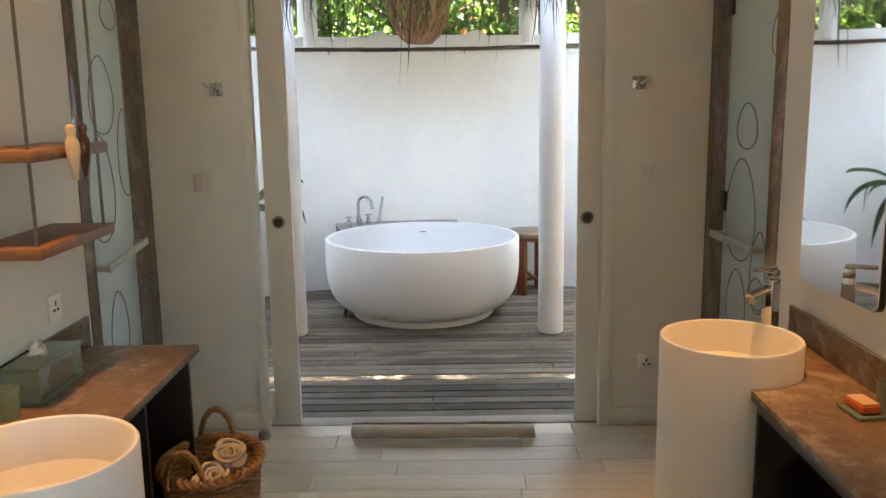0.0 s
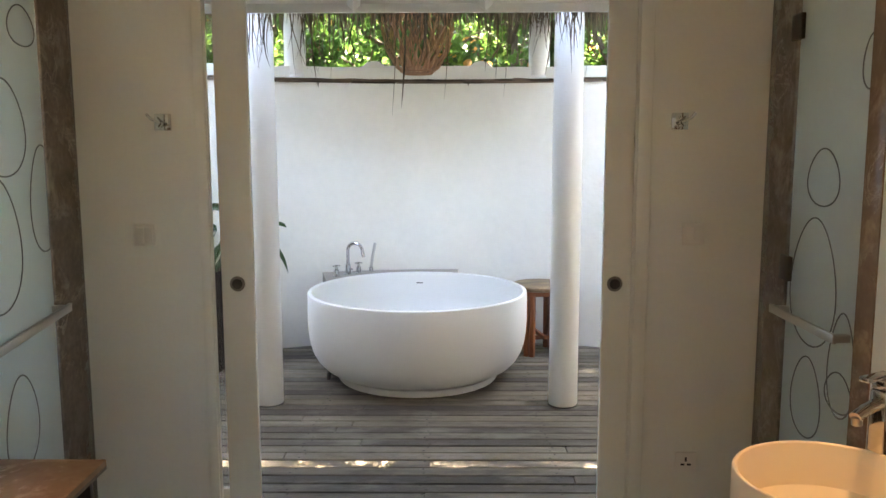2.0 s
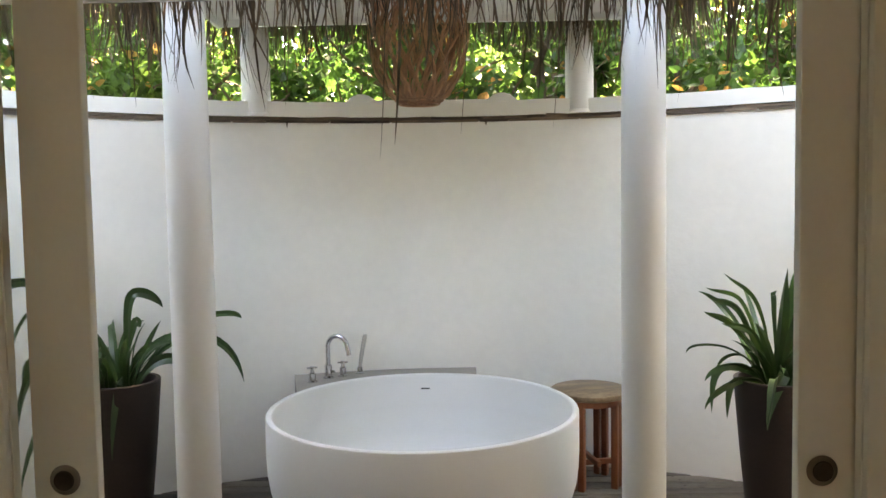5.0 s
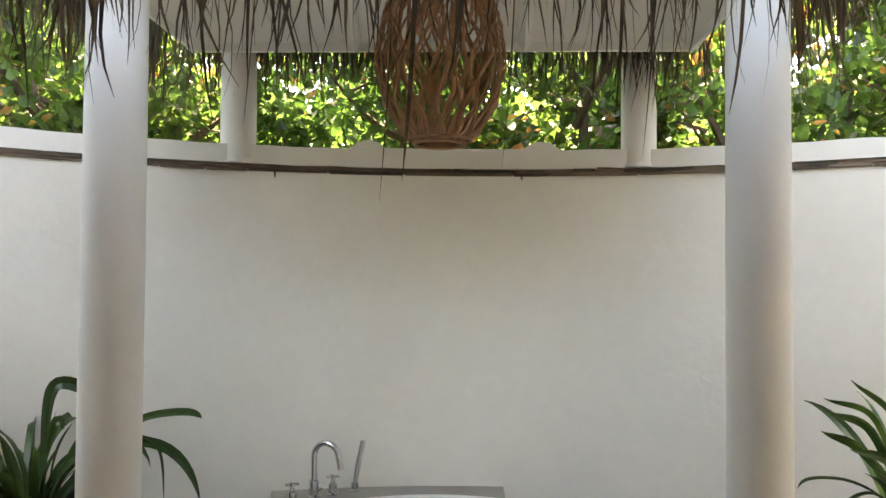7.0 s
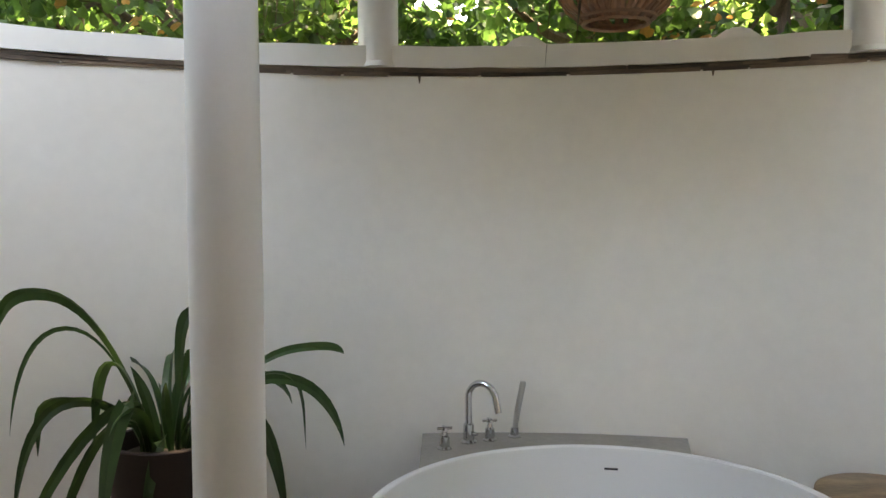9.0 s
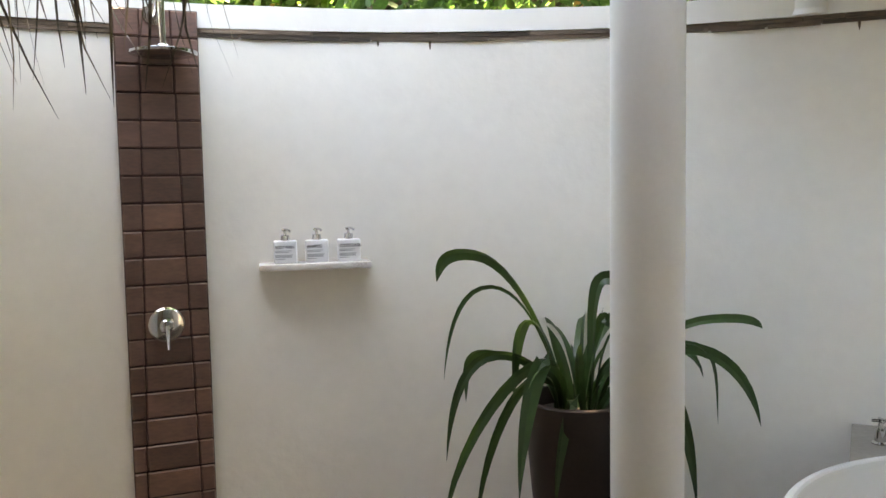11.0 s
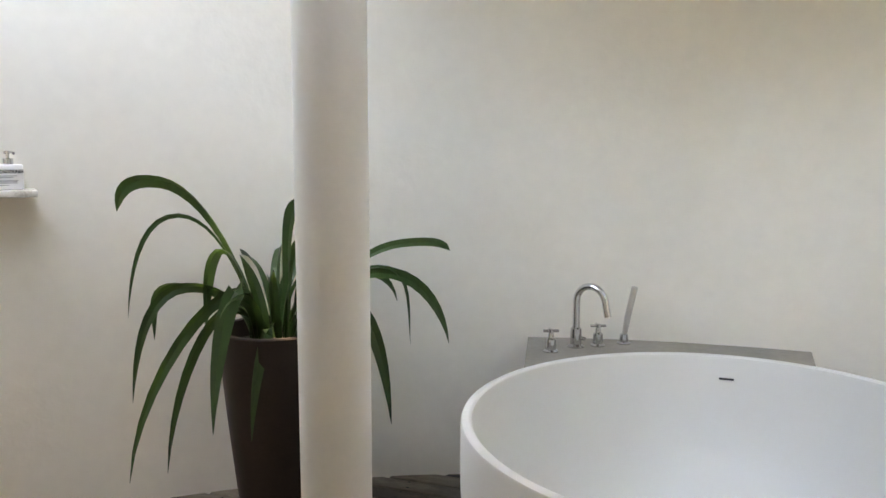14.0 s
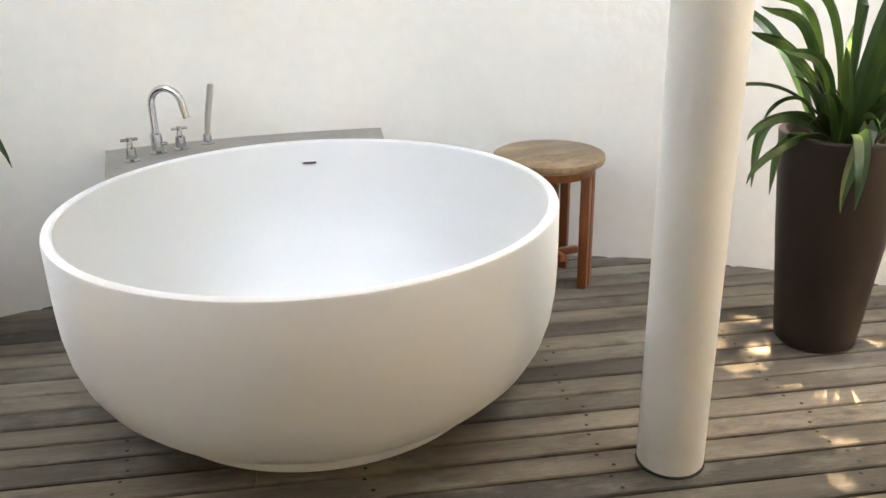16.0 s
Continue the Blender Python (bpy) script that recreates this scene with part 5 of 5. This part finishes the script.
part("glass", rounded(0.245, 0.55, 0.03, -0.0245, -0.0202), M_MIRROR, mm, "silvered mirror glass", False)

# hanging shelves
hs = thing("hanging_shelf", pose(0, 0, 0), "two reddish wooden shelves hung on thin steel rods", "shelf")
for z in (1.252, 1.517):
    part("board", boxed(WALL_L + 0.0005, -0.795, 2.205, 2.705, z - 0.034, z, 0.006, 2), M_TEAK, hs, "polished reddish wood board")
for y in (2.235, 2.675):
    part("rod", tube(bmesh.new(), [(-0.82, y, 1.216), (-0.82, y, CEIL - 0.001)], 0.0052, 10), M_ROD, hs, "thin steel rod")

def bird(x, y, z, mat, label, lean):
    bm = lathe(bmesh.new(), [(0, -0.115), (0.012, -0.112), (0.016, -0.07), (0.027, -0.02), (0.034, 0.03), (0.030, 0.065), (0.020, 0.085), (0.019, 0.098), (0.024, 0.115), (0.021, 0.135), (0.010, 0.146), (0, 0.148)], 20)
    o = tagged(mesh_object("bird_figure", bm, mat), label, "figurine", "carved figures on the shelf")
    o.matrix_basis = pose(x, y, z, lean, 0, 0) @ Matrix.Scale(0.62, 4)
bird(-0.770, 2.395, 1.49, M_IVORY, "smooth ivory-coloured carved figure at the shelf edge", 3)
bird(-0.770, 2.465, 1.492, M_DARKBIRD, "polished dark brown carved figure at the shelf edge", -2)

# worktop things
tb = thing("tissue_box", pose(-0.945, 2.42, 0.776, 0, 0, 1), "green glass tissue box with a tissue on the worktop", "tissue box")
part("case", boxed(-0.064, 0.064, -0.14, 0.15, 0.0085, 0.104, 0.005, 3), M_GREEN_GLASS, tb, "green tinted glass case")
part("foot_plate", boxed(-0.072, 0.072, -0.148, 0.158, 0, 0.008, 0.003), M_GREEN_GLASS, tb, "green glass foot plate")
part("lid", boxed(-0.068, 0.068, -0.144, 0.154, 0.1045, 0.112, 0.003), M_GREEN_GLASS, tb, "green glass lid")
bm = bmesh.new()
rngq = random.Random(8)
lathe(bm, [(0.024, 0.113), (0.016, 0.122), (0.018, 0.138), (0.005, 0.158)], 12)
for v in bm.verts:
    v.co += Vector((rngq.uniform(-0.008, 0.008), rngq.uniform(-0.012, 0.012), rngq.uniform(-0.006, 0.006)))
part("tissue", bm, M_PAPER, tb, "white tissue")
gl = tagged(mesh_object("glass_tumbler", lathe(bmesh.new(), [(0, 0.004), (0.028, 0.0), (0.034, 0.09), (0.031, 0.09), (0.025, 0.012), (0, 0.012)], 32), M_GREEN_GLASS), "small greenish glass tumbler on the worktop", "tumbler")
gl.matrix_basis = pose(-0.925, 2.19, 0.776)
dish = thing("soap_dish", pose(1.425, 2.15, 0.776, 0, 0, 6), "square green glass soap dish on the worktop", "soap dish")
part("dish", boxed(-0.042, 0.042, -0.056, 0.056, 0, 0.011, 0.004), M_GREEN_GLASS, dish)
soap = thing("soap_bar", pose(1.425, 2.15, 0.7885, 0, 0, 6), "orange bar of soap with a paler top", "soap")
part("bar", boxed(-0.027, 0.027, -0.044, 0.044, 0, 0.024, 0.006, 3), M_SOAP, soap)
part("wrapper", boxed(-0.0235, 0.0235, -0.040, 0.040, 0.0242, 0.0275, 0.001), M_SOAP2, soap)
gl2 = tagged(mesh_object("glass_tumbler", lathe(bmesh.new(), [(0, 0.004), (0.028, 0.0), (0.034, 0.09), (0.031, 0.09), (0.025, 0.012), (0, 0.012)], 32), M_GREEN_GLASS), "small greenish glass tumbler on the worktop", "tumbler")
gl2.matrix_basis = pose(1.490, 2.14, 0.776)

# basket with rolled towels
bk = thing("wicker_basket", pose(-0.538, 2.735, 0), "tan wicker basket with two hoop handles beside the vanity", "basket")
BA, BB, BH = 0.165, 0.20, 0.40
def oval(u, v, grow=1.0):
    a = 2 * math.pi * u
    g = (0.80 + 0.20 * v) * grow
    return Vector((BA * g * math.cos(a), BB * g * math.sin(a), BH * v))
weave = bmesh.new()
rows = 40
for r in range(rows):
    v = (r + 0.5) / rows
    pts = []
    for k in range(96):
        p = oval(k / 96, v, 1.0 + 0.022 * math.sin(math.pi * (k / 2 + r)))
        pts.append(p)
    tube(weave, pts, 0.0058, 5, closed=True)
part("weave", weave, M_WICKER, bk, "woven wicker side")
stakes = bmesh.new()
for k in range(48):
    tube(stakes, [oval((k + 0.5) / 48, v, 1.0) for v in (0, 0.5, 1)], 0.0042, 5)
part("stakes", stakes, M_WICKER, bk)
rim = bmesh.new()
for q in range(3):
    tube(rim, [oval(k / 96, 1.0, 1.0) + Vector((0.011 * math.cos(k * 0.9 + q * 2.09), 0.011 * math.cos(k * 0.9 + q * 2.09), 0.011 * math.sin(k * 0.9 + q * 2.09))) for k in range(96)], 0.009, 6, closed=True)
part("rim", rim, M_WICKER, bk, "braided rim")
part("base", prism(bmesh.new(), [(BA * 0.8 * math.cos(a), BB * 0.8 * math.sin(a)) for a in [2 * math.pi * k / 32 for k in range(32)]], 0.0, 0.012), M_WICKER, bk)
for s in (-1, 1):
    hd = bmesh.new()
    for q in range(2):
        tube(hd, [Vector((0.062 * math.cos(a) - 0.034 + 0.004 * math.cos(a * 14 + q * 3.14), s * BB * 0.98, BH - 0.02 + 0.13 * math.sin(a) + 0.005 * math.sin(a * 14 + q * 3.14))) for a in [math.pi * k / 28 for k in range(29)]], 0.009, 7)
    part("handle", hd, M_WICKER, bk, "twisted wicker hoop handle")

def towel_roll(m, r, length, mat, label, seed, turns=3.2, crumple=0.035):
    rng = random.Random(seed)
    bm = bmesh.new()
    n, seg = 70, 22
    grid = []
    for i in range(n + 1):
        t = i / n
        a = t * turns * 2 * math.pi
        rr = r * (0.12 + 0.88 * t)
        row = []
        for j in range(seg + 1):
            u = j / seg
            w = 1 + crumple * noise.noise(Vector((u * 9, a * 0.7, seed)))
            row.append(bm.verts.new((length * (u - 0.5) + 0.012 * noise.noise(Vector((t * 8, u * 2, seed))), rr * w * math.cos(a), r * 0.98 + rr * w * math.sin(a) * 0.94)))
        grid.append(row)
    for g0, g1 in zip(grid, grid[1:]):
        for j in range(seg):
            bm.faces.new((g0[j], g0[j + 1], g1[j + 1], g1[j]))
    o = mesh_object("rolled_towel", bm, mat)
    so = o.modifiers.new("pile", "SOLIDIFY")
    so.thickness, so.offset = r * 0.14, -1
    tagged(o, label, "towel")
    o.matrix_basis = m
    return o
towel_roll(pose(0.263, 3.81, 0.004, 0, 0, -1), 0.046, 0.885, M_MAT_TOWEL, "long pale grey rolled towel lying at the doorway", 3, 3.2, 0.16)
towel_roll(pose(-0.475, 2.745, 0.305, 0, -62, -75), 0.062, 0.20, M_TOWEL, "cream rolled towel in the wicker basket", 5, 3.4, 0.55)
towel_roll(pose(-0.520, 2.650, 0.285, 0, -50, -40), 0.052, 0.20, M_TOWEL, "cream rolled towel in the wicker basket", 6, 3.0, 0.55)
bm = bmesh.new()
box(bm, -0.11, 0.11, -0.14, 0.14, 0.013, 0.235, 0.05, 4)
bmesh.ops.subdivide_edges(bm, edges=bm.edges[:], cuts=3, use_grid_fill=True)
for v in bm.verts:
    v.co += Vector((0, 0, 1)) * (0.05 * noise.noise(v.co * 11) if v.co.z > 0.2 else 0)
o = tagged(mesh_object("folded_towels", bm, M_TOWEL), "cream towels packed in the wicker basket", "towel")
o.matrix_basis = pose(-0.538, 2.735, 0)
ds = thing("door_stop", pose(-0.62, 3.86, 0), "small grey domed door stop on the floor", "door stop")
part("dome", lathe(bmesh.new(), [(0, 0), (0.028, 0), (0.03, 0.006), (0.028, 0.03), (0.018, 0.042), (0, 0.046)], 24), M_RUBBER, ds)

# ceiling downlights over the basins
for x, y, cone in ((-0.66, 2.02, 56), (1.24, 2.50, 52)):
    dl = thing("downlight", pose(x, y, CEIL - 0.012), "small round recessed ceiling downlight, lit warm", "ceiling light", "ceiling downlights")
    part("ring", lathe(bmesh.new(), [(0.034, 0.0), (0.05, 0.0), (0.052, 0.006), (0.05, 0.0115), (0.034, 0.0115), (0.034, 0.0)], 32), M_STEEL, dl)
    part("bulb", lathe(bmesh.new(), [(0, 0.004), (0.032, 0.004), (0.032, 0.010), (0, 0.010)], 24), M_BULB, dl, "lit warm bulb")
    sp = new("downlight_beam", bpy.data.lights.new("downlight_beam", "SPOT"))
    sp.data.energy, sp.data.color, sp.data.spot_size, sp.data.spot_blend, sp.data.shadow_soft_size = 2.9 if x < 0 else 2.8, (1, 0.53, 0.22), radians(cone), 0.9, 0.03
    sp.matrix_world = look((x, y, CEIL - 0.02), (x, y, 0))

# ---- floors, last ----
def plank_rows(parent, mat, y0, y1, pitch, gap, span, lengths, seed, thick_, bevel, ztop=0.0):
    rng = random.Random(seed)
    y = y0
    while y < y1 - pitch * 0.3:
        xa, xb = span(y + pitch / 2)
        x = xa
        first = True
        while x < xb - 0.02:
            l = rng.uniform(*lengths) * (rng.uniform(0.3, 1) if first else 1)
            first = False
            e = min(x + l, xb)
            if xb - e < 0.25:
                e = xb
            dz = rng.uniform(-0.0012, 0.0012)
            cx, hl, hw = (x + e) / 2, (e - x) / 2 - 0.0015, (pitch - gap) / 2
            bm = bmesh.new()
            c = bevel
            lo = [(-hl, -hw), (hl, -hw), (hl, hw), (-hl, hw)]
            hi = [(-hl + c, -hw + c), (hl - c, -hw + c), (hl - c, hw - c), (-hl + c, hw - c)]
            a = [bm.verts.new((px, py, -thick_)) for px, py in lo]
            b = [bm.verts.new((px, py, -c)) for px, py in lo]
            d = [bm.verts.new((px, py, 0)) for px, py in hi]
            for k in range(4):
                q = (k + 1) % 4
                bm.faces.new((a[k], a[q], b[q], b[k])), bm.faces.new((b[k], b[q], d[q], d[k]))
            bm.faces.new(d)
            o = part("plank", bm, mat, parent, "", False)
            o.location = (cx, y + pitch / 2, ztop + dz)
            x = e
        y += pitch
deck = thing("deck", pose(0, 0, 0), "weathered grey-brown timber deck of the courtyard", "deck", kind="structure")
def court_span(y):
    h = math.sqrt(max(0.01, (RAD + 0.06) ** 2 - (y - CY) ** 2))
    return CX - h, CX + h
plank_rows(deck, M_DECK, OUT1 + 0.002, 7.40, 0.0975, 0.011, court_span, (2.4, 4.6), 31, 0.03, 0.004)
floor = thing("floor", pose(0, 0, 0), "pale wood-look floor tiles of the bathroom", "floor", kind="structure")
plank_rows(floor, M_FLOOR, BACK, FACE + 0.026, 0.148, 0.003, lambda y: (-1.7, 1.95), (0.85, 0.95), 32, 0.01, 0.001)
nails = bmesh.new()
rngn = random.Random(6)
for k in range(32):
    for x in (-2.4, -1.75, -1.1, -0.45, 0.2, 0.85, 1.5, 2.15, 2.8):
        for s in (-0.025, 0.025):
            y = OUT1 + 0.002 + 0.0975 * (k + 0.5) + s
            xx = x + rngn.uniform(-0.02, 0.02)
            if (xx - CX) ** 2 + (y - CY) ** 2 < (RAD - 0.05) ** 2:
                lathe(nails, [(0.0062, 0.0018), (0, 0.0022)], 6, (xx, y))
tagged(mesh_object("deck_nails", nails, M_GAP, False), "dark nail heads in the deck boards", "nails", kind="stuff")
